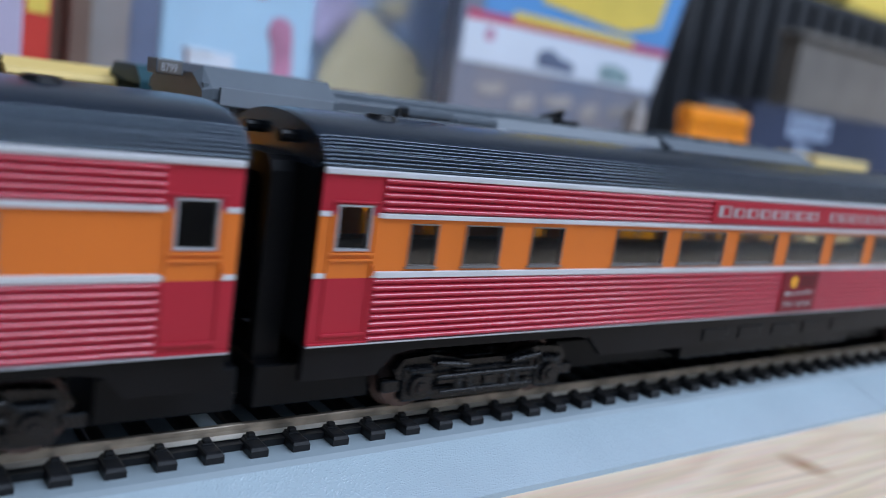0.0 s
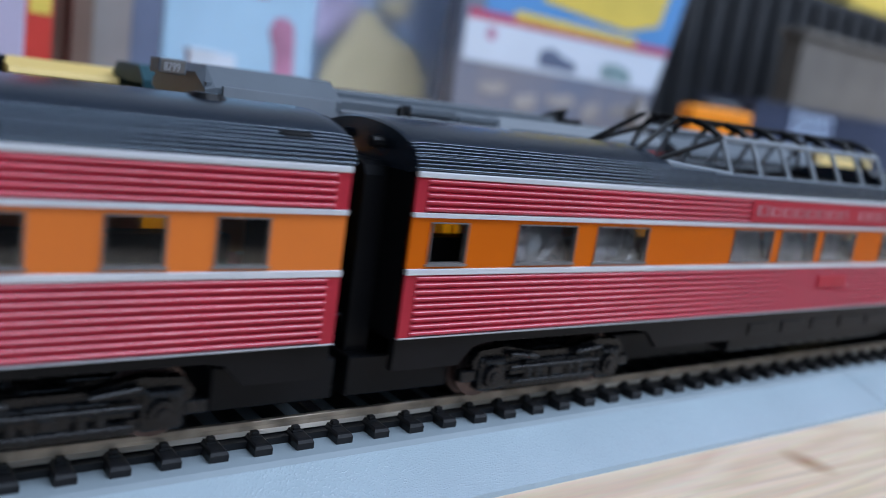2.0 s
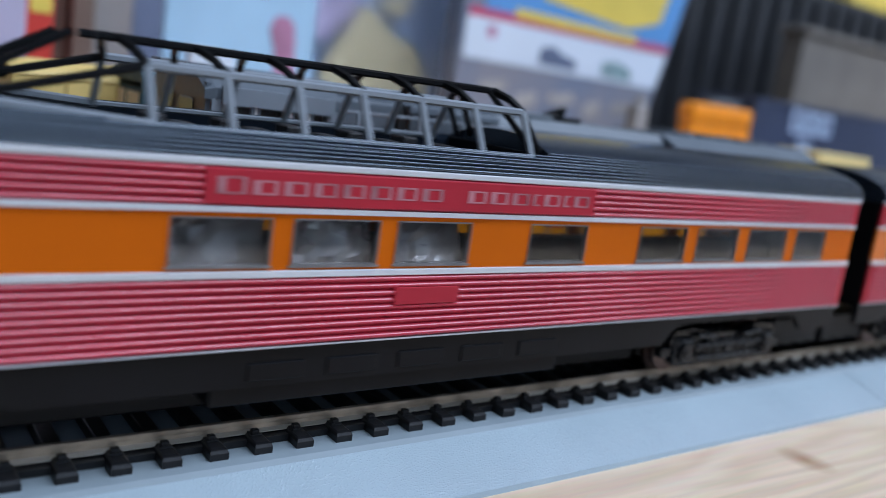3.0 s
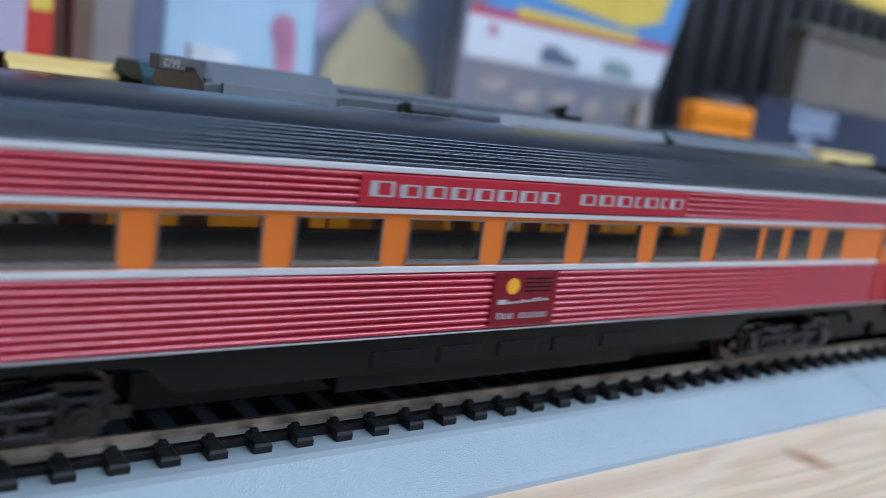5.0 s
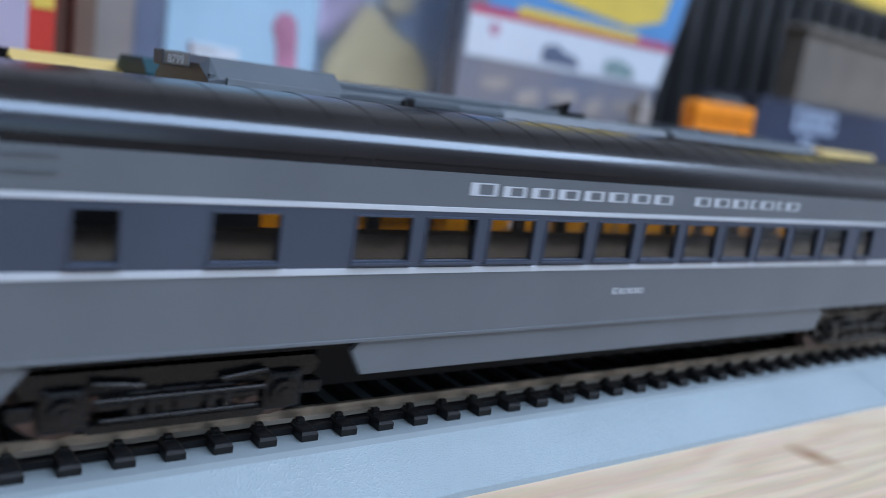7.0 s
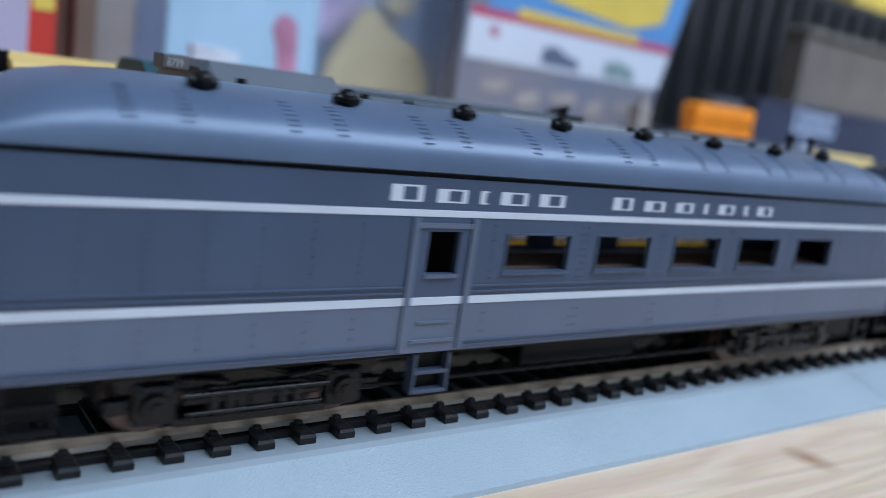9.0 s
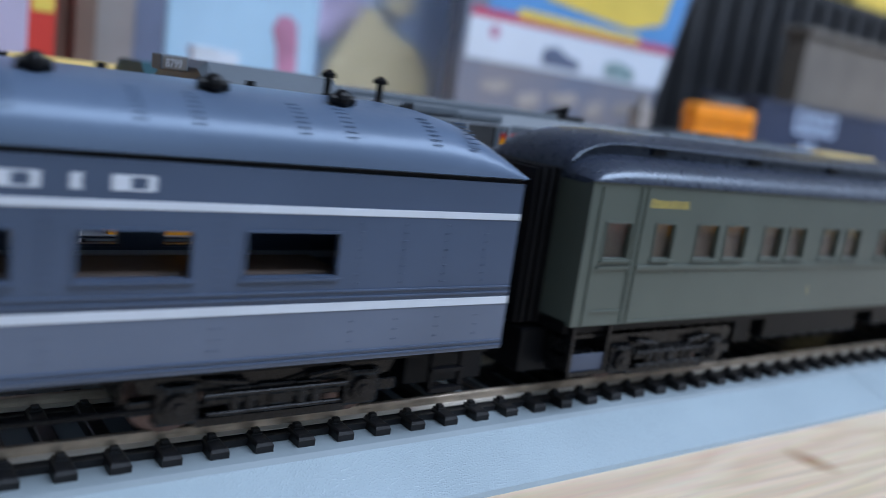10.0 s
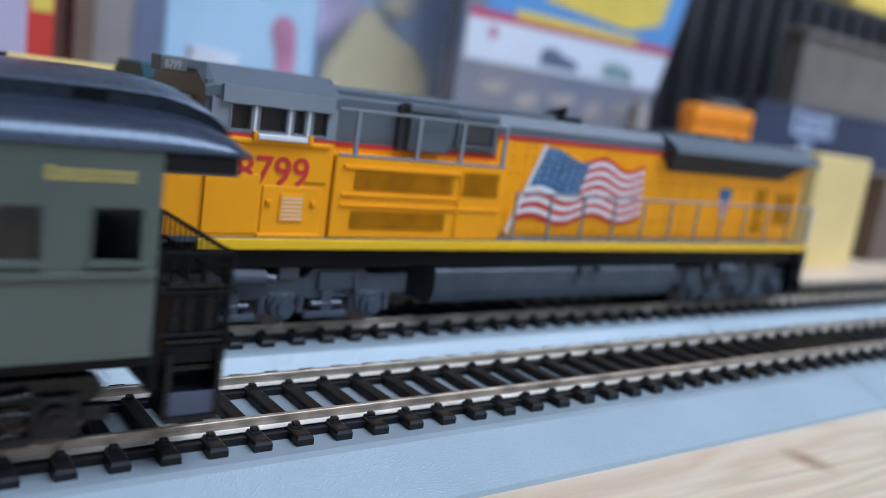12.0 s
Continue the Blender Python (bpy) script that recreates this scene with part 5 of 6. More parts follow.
    part("cab_roof", bm, LOCO_GREY, loco, "grey chamfered cab roof")
    for s in (-1,):
        nb = part("number_board", box(-10.2, -4.9, s * 6.4, s * 0.8, 50.4, 53.3, bevel=0.3), LOCO_GREY, loco, "grey number board box")
        if s < 0:
            part("board_face", box(-9.8, -5.3, -6.52, -6.2, 50.7, 53.0), BOARD, nb)
            lettering("8799", 2.2, SILVER_DOOR, nb, (-9.3, -6.58, 51.05), "number", 0.72)
    lettering("8799", 8.0, RED_MARK, loco, (2.5, -15.92, 31.2), "road_number", 1.0)
    # wide lower hood with inertial grilles
    for s in (-1, 1):
        part("walkway_box", box(24, 70, s * 16.2, s * 8, 20.6, 38.2, bevel=0.4), LOCO_YELLOW, loco, "yellow air-intake housing")
        for a, b, z0, z1 in ((29.0, 55.0, 31.0, 35.2), (29.0, 53.5, 22.6, 26.6), (57.5, 68.0, 30.8, 36.4)):
            g = part("grille", box(a, b, s * 16.35, s * 16.0, z0, z1), GRILLE, loco, "brown intake grille")
            bm = bmesh.new()
            n = int((b - a) / 0.9)
            for k in range(n):
                block(bm, a + 0.9 * k + 0.1, a + 0.9 * k + 0.4, s * 16.55, s * 16.3, z0 + 0.2, z1 - 0.2)
            tagged(part("grille_bars", bm, GRILLE, g), kind="stuff")
        bm = box(26, 56.5, s * 16.6, s * 16.0, 35.4, 36.2, bevel=0.1)
        block(bm, 26, 56.5, s * 16.6, s * 16.0, 29.6, 30.3, bevel=0.1), block(bm, 26, 69, s * 16.6, s * 16.0, 27.4, 28.0, bevel=0.1)
        block(bm, 56.5, 57.1, s * 16.5, s * 16.0, 21, 37)
        part("panel_edges", bm, LOCO_YELLOW, loco)
        part("hood_stripe", box(24, 70, s * 11.6, s * 10.8, 39.4, 40.3), RED_MARK, loco, "red stripe")
    part("hood_front", box(23.5, 70, -11.4, 11.4, 38.2, 39.4), LOCO_YELLOW, loco)
    bm = box(23.5, 70, -11.2, 11.2, 39.4, 50.0, bevel=0.6)
    block(bm, 23.5, 90, -8.5, 8.5, 49.5, 51.6, bevel=0.5)
    part("equipment_hood", bm, LOCO_GREY, loco, "grey equipment hood")
    for s in (-1, 1):
        part("blower_duct", box(42.5, 53.5, s * 14.2, s * 10, 39.8, 48.4, bevel=0.4), LOCO_GREY, loco, "grey blower duct")
        part("duct_lid", box(41.6, 54.0, s * 14.9, s * 10, 48.4, 50.2, bevel=0.3), LOCO_GREY, loco)
        part("duct_side", box(40.6, 42.4, s * 12.6, s * 10, 39.8, 49.6), FLARE, loco)
        bm = box(54.5, 69, s * 12.4, s * 10.8, 40.6, 49.6, bevel=0.3)
        for a, b, za, zb in ((56.4, 57.0, 41.6, 48.8), (67.0, 67.6, 41.6, 48.8), (57.0, 67.0, 48.2, 48.8), (57.0, 67.0, 41.6, 42.2)):
            part("filter_frame", box(a, b, s * 13.0, s * 12.4, za, zb), LOCO_GREY, loco)
        part("filter_housing", bm, LOCO_GREY, loco)
        part("filter_screen", box(57, 67, s * 12.6, s * 12.2, 42.4, 48.0), FLARE, loco)
        for k in (28.5, 44, 56, 68.5):
            part("stanchion", box(k - 0.5, k + 0.5, s * 16.1, s * 15.5, 38, 47.6, bevel=0.1), LOCO_LIGHT, loco)
        part("handrail", rod(bmesh.new(), (24, s * 15.8, 47.5), (69, s * 15.8, 47.5), 0.3, 6), LOCO_LIGHT, loco)
    # long hood
    part("long_hood", box(70, 203, -11.2, 11.2, 20.6, 44.6, bevel=0.4), LOCO_YELLOW, loco, "yellow engine hood")
    ring = [(-11.3, 45.6), (-11.3, 47.6), (-9.0, 50.2), (9.0, 50.2), (11.3, 47.6), (11.3, 45.6)]
    bm = loft(bmesh.new(), [[(x, a, b) for a, b in ring] for x in (70, 132)])
    part("hood_top", bm, LOCO_GREY, loco, "grey hood top")
    for s in (-1, 1):
        part("hood_stripe", box(70, 134, s * 11.4, s * 10.8, 44.6, 45.6), RED_MARK, loco, "red stripe")
        for x, w, top, latches in [(73 + 6.8 * k, 6.5, 43.6, (27, 39)) for k in range(8)] + [(136 + 7.2 * k, 6.9, 38, (27,)) for k in range(8)]:
            d = part("hood_door", box(x, x + w, s * 11.36, s * 11.1, 22, top, bevel=0.08), LOCO_YELLOW, loco)
            for z in latches:
                part("latch", box(x + 2.4, x + 3.4, s * 11.6, s * 11.3, z, z + 0.6), LOCO_YELLOW, d)
        bm = bmesh.new()
        for k in range(26):
            x = 72.5 + 2.35 * k
            for z in (43.2, 40.6, 36.2, 31.0, 25.4):
                if (k + int(z)) % 3:
                    block(bm, x, x + 0.45, s * 11.5, s * 11.1, z, z + 0.4)
        for k in range(24):
            x = 136.5 + 2.7 * k
            for z in (36.6, 25.4):
                block(bm, x, x + 0.45, s * 11.5, s * 11.1, z, z + 0.4)
        tagged(part("door_hinges", bm, GRILLE, loco), kind="stuff")
        part("walkway_edge", box(24.5, 69.5, s * 16.35, s * 15.4, 37.9, 38.4, bevel=0.1), LOCO_LIGHT, loco)
        # flared radiator
        bm = loft(bmesh.new(), [[(134, s * 11.0, 40.4), (190, s * 11.0, 40.4), (198, s * 11.0, 44.6), (130, s * 11.0, 44.6)], [(134, s * 11.4, 40.4), (188, s * 11.4, 40.4), (196, s * 15.6, 46.0), (131, s * 15.6, 46.0)]])
        part("radiator_grille", bm, FLARE, loco, "dark flared radiator grille")
    ring = [(-15.8, 46.0), (-15.4, 47.4), (-9.0, 50.6), (9.0, 50.6), (15.4, 47.4), (15.8, 46.0)]
    part("radiator_top", loft(bmesh.new(), [[(x, a, b) for a, b in ring] for x in (131, 204)]), LOCO_GREY, loco, "grey radiator housing")
    part("rear_stripe", box(190, 204, -11.6, 11.6, 44.6, 45.6), RED_MARK, loco)
    for x in (146, 164, 182):
        part("fan", rod(bmesh.new(), (x, 0, 50.4), (x, 0, 51.6), 7, 24), LOCO_GREY, loco, "round radiator fan")
    bm = rod(bmesh.new(), (98, -2, 50), (98, -2, 53), 1.1, 10)
    block(bm, 92, 104, -4, 3, 50, 51.5, bevel=0.3), rod(bm, (95, 2, 51), (103, 2, 53.4), 0.9, 8)
    part("horn", bm, FRAME_BLACK, loco, "black air horn and exhaust")
    for s in (-1, 1):
        bm = box(178, 184, s * 11.4, s * 11.0, 23, 37)
        block(bm, 189, 200, s * 11.4, s * 11.0, 26, 36)
        part("vent_door", bm, GRILLE, loco)
        # flag: canton and waving stripes
        def wave(k):
            return 1.25 * math.sin(k * 13.0 + 0.3) - 2.4 * k + 0.4
        fl = None
        n = 24
        for i in range(13):
            bm = bmesh.new()
            up, dn = [], []
            for j in range(n + 1):
                k = j / n
                x0 = 85.0 - 0.55 * i + 0.0
                x = x0 + k * (123.5 + 0.12 * i - x0)
                top = 42.2 - 1.42 * i * (1 - 0.22 * k) + wave(k)
                h = 1.42 * (1 - 0.22 * k)
                up.append((x, top)), dn.append((x, top - h))
            start = 10 if i < 7 else 0
            prism(bm, up[start:] + dn[start:][::-1], s * 11.62, s * 11.3)
            st = part("flag_stripe", bm, RED_MARK if i % 2 == 0 else FLAG_WHITE, loco, "red or white flag stripe")
        bm = bmesh.new()
        up, dn = [], []
        for j in range(11):
            k = j / n
            up.append((85.0 + k * 41, 42.2 + wave(k))), dn.append((81.2 + k * 43.5, 42.2 - 1.42 * 7 * (1 - 0.22 * k) + wave(k)))
        prism(bm, up + dn[::-1], s * 11.66, s * 11.3)
        canton = part("flag_canton", bm, FLAG_BLUE, loco, "blue flag canton with pale stars")
        bm = bmesh.new()
        for a in range(6):
            for b in range(5):
                k = (a + 0.7) * 10 / 6.6 / n
                x, z = 84.2 - 0.5 * b + k * 42, 41.2 - 1.75 * b + wave(k)
                block(bm, x, x + 0.42, s * 11.72, s * 11.6, z, z + 0.42)
        part("flag_stars", bm, FLAG_WHITE, canton)
        part("flag_pole", rod(bmesh.new(), (76.2, s * 11.5, 21.6), (85.6, s * 11.5, 44.0), 0.55, 8), FLAG_WHITE, loco, "printed white flag pole")
        part("shield_mark", box(159.5, 165.2, s * 11.5, s * 11.1, 32.8, 36.4), FLAG_BLUE, loco, "small blue shield")
        part("shield_mark", prism(bmesh.new(), [(159.8, 32.8), (164.9, 32.8), (164.6, 28.6), (162.4, 26.8), (160.1, 28.6)], s * 11.5, s * 11.1), FLAG_WHITE, loco)
        for k in range(3):
            part("shield_bar", box(160.2 + 1.7 * k, 161.1 + 1.7 * k, s * 11.6, s * 11.3, 28.4, 32.7), RED_MARK, loco)
        # handrails along the deck
        for k in range(12):
            x = 74 + 11.6 * k
            part("stanchion", rod(bmesh.new(), (x, s * 16.6, 20), (x, s * 16.6, 32.4), 0.38, 6), LOCO_LIGHT, loco)
        part("handrail", rod(bmesh.new(), (74, s * 16.6, 32.4), (203, s * 16.6, 32.4), 0.32, 6), LOCO_LIGHT, loco)
        # fuel tank and trucks
    tank = [(-14.6, 5.6), (-15.4, 7.6), (-15.4, 12.6), (-13.6, 14.4), (13.6, 14.4), (15.4, 12.6), (15.4, 7.6), (14.6, 5.6), (12.5, 4.2), (-12.5, 4.2)]
    part("fuel_tank", loft(bmesh.new(), [[(x, a, b) for a, b in tank] for x in (54, 140)]), TRUCK_GREY, loco, "grey fuel tank")
    bm = rod(bmesh.new(), (101, -15.4, 12.6), (101, -17.0, 12.6), 1.2, 10)
    rod(bm, (107, -15.4, 13.2), (107, -17.0, 13.2), 0.9, 10)
    part("filler_cap", bm, TRUCK_GREY, loco)
    for cx in (16.3, 173.0):
        bm = box(cx - 30, cx + 30, -7, 7, 5, 10, bevel=0.5)
        t = part("truck", bm, FRAME_BLACK, loco, "silver-grey six-wheel truck")
        for s in (-1, 1):
            bm = bmesh.new()
            ya, yb = s * 13.4, s * 11.6
            prism(bm, [(cx - 31, 9.0), (cx - 30, 12.4), (cx - 17, 12.4), (cx - 14, 11.4), (cx + 5, 11.4), (cx + 7, 13.2), (cx + 19, 13.2), (cx + 20.5, 12.0), (cx + 31, 12.0), (cx + 31, 7.6), (cx + 24, 7.2), (cx + 16, 6.8), (cx - 8, 6.8), (cx - 29, 7.0)], ya, yb)
            block(bm, cx + 8, cx + 18, s * 14.2, ya, 8.6, 12.8, bevel=0.4)
            for q in (-11, 10.5):
                block(bm, cx + q - 1.4, cx + q + 1.4, s * 14.2, yb, 3.4, 8.6, bevel=0.3)
                block(bm, cx + q - 5.2, cx + q + 5.2, s * 14.4, yb, 2.4, 4.0, bevel=0.4)
                rod(bm, (cx + q - 3.6, s * 13.6, 5.6), (cx + q + 3.6, s * 13.6, 5.6), 0.7, 10)
            for ax in (-21.5, 0, 21.5):
                block(bm, cx + ax - 3.2, cx + ax + 3.2, s * 13.8, yb, 4.4, 8.4, bevel=0.7)
                rod(bm, (cx + ax, s * 13.6, 5.2), (cx + ax, s * 14.8, 5.2), 2.7, 18), rod(bm, (cx + ax, s * 14.8, 5.2), (cx + ax, s * 15.6, 5.2), 1.5, 14)
                for q in (-4.4, 4.4):
                    rod(bm, (cx + ax + q, s * 13.0, 3.8), (cx + ax + q, s * 13.0, 7.4), 1.0, 10)
            # brake cylinders, sanding pipes and the stops over the frame
            rod(bm, (cx - 13, s * 14.6, 12.4), (cx - 5, s * 14.9, 12.0), 1.7, 14), rod(bm, (cx - 5, s * 14.9, 12.0), (cx - 2.6, s * 14.9, 11.6), 0.9, 10)
            block(bm, cx - 17.5, cx - 14, s * 14.6, yb, 9.0, 13.6, bevel=0.4), block(bm, cx - 1.5, cx + 3.2, s * 14.4, yb, 11.2, 14.2, bevel=0.5)
            rod(bm, (cx - 1, s * 14.6, 14.0), (cx + 0.4, s * 14.6, 15.6), 0.7, 8)
            for q in (-26, -15.5, 16.6):
                rod(bm, (cx + q, s * 14.2, 12.0), (cx + q + 1.4, s * 14.3, 4.0), 0.45, 8)
            part("sideframe", bm, TRUCK_GREY, t, "silver-grey sideframe")
        for ax in (-21.5, 0, 21.5):
            again(SHARED["wheelset"], (cx + ax, 0, 5.25), t)
    for s in (-1, 1):
        bm = bmesh.new()
        block(bm, 199, 205, s * 16.4, s * 12, 4, 5), block(bm, 199, 205, s * 16.4, s * 12, 9, 10), block(bm, 199, 200, s * 16.4, s * 12, 4, 19), block(bm, 204.4, 205.2, s * 16.4, s * 12, 4, 19)
        part("rear_step", bm, FRAME_BLACK, loco)
        part("grab_iron", rod(bmesh.new(), (204.6, s * 16, 8), (204.6, s * 16, 33), 0.4, 6), SILVER, loco)


locomotive()

# ---- things standing behind the tracks ----
TEAL = material("dark_teal_paint", (0.020, 0.060, 0.075), 0.5, vary=0.1, scale=80, spec=0.15)
PALE_YELLOW = material("pale_yellow_card", (0.70, 0.49, 0.16), 0.6, vary=0.06, scale=30)
TAN_CARD = material("tan_card", (0.42, 0.315, 0.155), 0.6, vary=0.1, scale=20)
CREAM_YELLOW = material("cream_yellow_block", (0.76, 0.56, 0.23), 0.6, vary=0.05, scale=40)
RED_CARD = material("red_card", (0.55, 0.035, 0.022), 0.5, vary=0.08, scale=30)
YELLOW_CARD = material("yellow_card", (0.72, 0.52, 0.09), 0.5, vary=0.08, scale=30)
BLUE_CARD = material("bright_blue_card", (0.10, 0.28, 0.56), 0.45, vary=0.08, scale=20)
LIGHT_BLUE = material("light_blue_card", (0.36, 0.535, 0.68), 0.5, vary=0.10, scale=14)
WHITE_CARD = material("white_card", (0.62, 0.66, 0.73), 0.5, vary=0.05, scale=20)
PALE_SKY = material("pale_sky_print", (0.55, 0.66, 0.86), 0.5, vary=0.1, scale=40)
NAVY = material("navy_card", (0.030, 0.042, 0.085), 0.5, vary=0.15, scale=20)
SLATE = material("slate_blue_card", (0.19, 0.23, 0.33), 0.5, vary=0.22, scale=14, second=(0.24, 0.22, 0.24), second_at=0.62)
DARK_SLATE = material("dark_slate_card", (0.115, 0.14, 0.215), 0.5, vary=0.2, scale=24)
SAGE = material("grey_green_print", (0.18, 0.26, 0.27), 0.5, vary=0.3, scale=60)
MAUVE = material("greyish_mauve_card", (0.34, 0.25, 0.34), 0.55, vary=0.25, scale=50)
TAUPE = material("taupe_card", (0.25, 0.225, 0.215), 0.6, vary=0.15, scale=24)
DUSTY_PINK = material("dusty_pink_print", (0.46, 0.20, 0.31), 0.5, vary=0.25, scale=60)
HAZE_TAN = material("faded_tan_print", (0.31, 0.275, 0.26), 0.55, vary=0.35, scale=40)
BROWN_CARD = material("brown_cardboard", (0.15, 0.10, 0.075), 0.7, vary=0.2, scale=22)
BLACK_CRATE = material("black_plastic_crate", (0.014, 0.015, 0.018), 0.45, vary=0.2, scale=20)
BEIGE = material("beige_fabric_bin", (0.15, 0.13, 0.112), 0.85, vary=0.15, scale=25, bump=0.4)
PINK_CARD = material("pale_lilac_card", (0.45, 0.40, 0.53), 0.5, vary=0.06, scale=20)
ORANGE_TOY = material("orange_plastic", (0.92, 0.28, 0.008), 0.4, vary=0.06, scale=50)
MAGENTA = material("red_magenta_print", (0.52, 0.07, 0.14), 0.45, vary=0.1, scale=30)
TUB_BLUE = material("pale_blue_tub_plastic", (0.24, 0.31, 0.44), 0.5, vary=0.35, scale=30)
CLOUDY = glass("cloudy_plastic", (0.82, 0.86, 0.92), 0.30)


def carton(name, x0, x1, y0, y1, z0, z1, mat, label, category="box", turn=0.0):
    """A box that stands on the table, with a lid seam and softened edges."""
    w, d, h = x1 - x0, y1 - y0, z1 - z0
    t = thing(name, x0, y0, z0, label, category)
    t.matrix_basis = pose(x0 * MM, y0 * MM, z0 * MM, 0, 0, turn)
    part("body", box(0, w, 0, d, 0, h * 0.97, bevel=min(1.2, w * 0.02)), mat, t)
    part("lid_edge", box(-0.6, w + 0.6, -0.6, d + 0.6, h * 0.97, h, bevel=0.5), mat, t)
    return t


T = TABLE_Z
# printed train-set carton
c = thing("train_set_carton", 250, 300, T, "printed train-set carton with a blue and yellow top and white panel", "box")
# its right-hand side leans outwards towards the top
def edge(z):
    return 158 + 0.262 * (z - T)
part("body", prism(bmesh.new(), [(0, 0), (edge(T), 0), (edge(190), 193), (0, 193)], 0, 72), SLATE, c)
part("lid_edge", prism(bmesh.new(), [(-0.6, 193), (edge(186) + 0.6, 193), (edge(190) + 0.6, 199), (-0.6, 199)], -0.6, 72.6), SLATE, c)
def face(owner, name, x0, x1, z0, z1, mat, lift=0.5, label=""):
    return part(name, box(x0, x1, -lift, 0.2, z0 - T, z1 - T, bevel=0.05), mat, owner, label)
def leaning_face(name, x0, z0, z1, mat, lift, label="", slip=0.0):
    part(name, prism(bmesh.new(), [(x0, z0 - T), (edge(z0) - 1, z0 - T + slip), (edge(z1) - 1, z1 - T + slip), (x0, z1 - T)], -lift, 0.2), mat, c, label)
leaning_face("white_panel", 3, 74.5, 99.5, WHITE_CARD, 0.5, "white printed panel", -1)
leaning_face("red_band", 4, 99.5, 105, MAGENTA, 0.5, "red printed band")
leaning_face("blue_band", 16, 105, 150, BLUE_CARD, 0.5, "bright blue printed band")
part("yellow_band", prism(bmesh.new(), [(40, 103 - T), (150, 102 - T), (152, 107 - T), (40, 109 - T)], -0.7, 0), YELLOW_CARD, c)
bm = prism(bmesh.new(), [(62, 118 - T), (140, 111 - T), (172, 119 - T), (184, 160 - T), (52, 160 - T)], -0.9, 0)
part("yellow_print", bm, YELLOW_CARD, c, "yellow printed shape")
# faded tan pictures along the foot of the carton
for x, z, w, h in ((18, 58, 24, 7), (48, 50, 20, 10), (76, 55, 26, 8), (110, 49, 18, 11), (136, 54, 22, 8)):
    part("tan_print", prism(bmesh.new(), [(x, z - T), (x + 0.5 * w, z - 2 - T), (x + w, z + 1 - T), (x + 0.9 * w, z + h - T), (x + 0.4 * w, z + h - 2 - T), (x + 0.1 * w, z + 0.7 * h - T)], -0.6, 0), HAZE_TAN, c)
bm = prism(bmesh.new(), [(64, 80 - T), (65, 88 - T), (76, 90 - T), (84, 86 - T), (97, 83 - T), (98, 77 - T), (64, 78 - T)], -0.9, 0)
part("printed_engine", bm, DARK_SLATE, c, "dark printed engine picture")
bm = prism(bmesh.new(), [(122, 77 - T), (122, 86 - T), (136, 88 - T), (150, 84 - T), (152, 76 - T)], -0.9, 0)
part("printed_engine", bm, SAGE, c, "dark green printed engine picture")
part("printed_mark", rod(bmesh.new(), (23, -0.8, 92 - T), (23, 0, 92 - T), 4.0, 20), DUSTY_PINK, c)

# light blue carton with a red print
c = carton("blue_carton", 75, 156.5, 305, 360, T, 175, LIGHT_BLUE, "light blue printed carton with a red shape")
bm = bmesh.new()
prism(bm, [(60, 46 - T), (58.5, 62 - T), (55, 72 - T), (58, 79 - T), (64, 80 - T), (69, 76 - T), (70, 66 - T), (71, 46 - T)], -0.55, 0.1)
part("red_print", bm, DUSTY_PINK, c, "plain red printed shape")
face(c, "cream_print", 24, 38, 46, 57, WHITE_CARD, 0.5)
face(c, "pink_print", 46, 53, 88, 97, DUSTY_PINK, 0.5)
c = carton("white_carton", 74, 86, 262, 268, T, 57.5, WHITE_CARD, "small glossy white carton standing on the table")

# cloudy plastic tub with yellow cards in it
tub = thing("plastic_tub", 158, 318, T, "cloudy plastic storage tub with yellow and blue cards inside", "storage tub")
part("tub_back", box(0, 96, 34, 37, 0, 180), TUB_BLUE, tub, "pale blue tub wall")
part("tub_base", box(0, 96, 0, 34, 0, 3), SLATE, tub)
front = part("tub_front", box(0, 96, -1.0, 0.8, 0, 180, bevel=0.4), CLOUDY, tub, "cloudy plastic wall")
front.visible_shadow = False
bm = prism(bmesh.new(), [(18.5, 40 - T), (20, 57.7 - T), (30, 74 - T), (43, 95 - T), (48, 94 - T), (64, 82 - T), (80, 76 - T), (94, 57 - T), (94, 40 - T)], 14, 20)
ob = part("yellow_card", bm, TAN_CARD, None)
ob.name = "yellow_card"
ob.matrix_basis = pose(0.158, 0.318, T * MM)
tagged(ob, "folded yellow card standing inside the cloudy tub", "card")
ob = part("cream_card", prism(bmesh.new(), [(58, 104 - T), (66, 92.4 - T), (80, 95 - T), (82, 110 - T)], 24, 28), TAN_CARD, None)
ob.matrix_basis = pose(0.158, 0.318, T * MM)
tagged(ob, "pale yellow card inside the cloudy tub", "card")

ob = part("pink_card", prism(bmesh.new(), [(10, 104 - T), (36, 104 - T), (50, 95 - T), (24, 71 - T), (14, 78 - T)], 26, 29), MAUVE, None)
ob.matrix_basis = pose(0.158, 0.318, T * MM)
tagged(ob, "dull pink card inside the cloudy tub", "card")
wb = thing("wooden_block", 264, 165, T, "small pinkish-brown wooden block behind the locomotive", "block")
part("body", box(0, 10, 0, 8, 0, 69, bevel=2.5), HAZE_TAN, wb)
part("cap", box(2.5, 8, 1.5, 6.5, 69, 73, bevel=1.6), HAZE_TAN, wb)

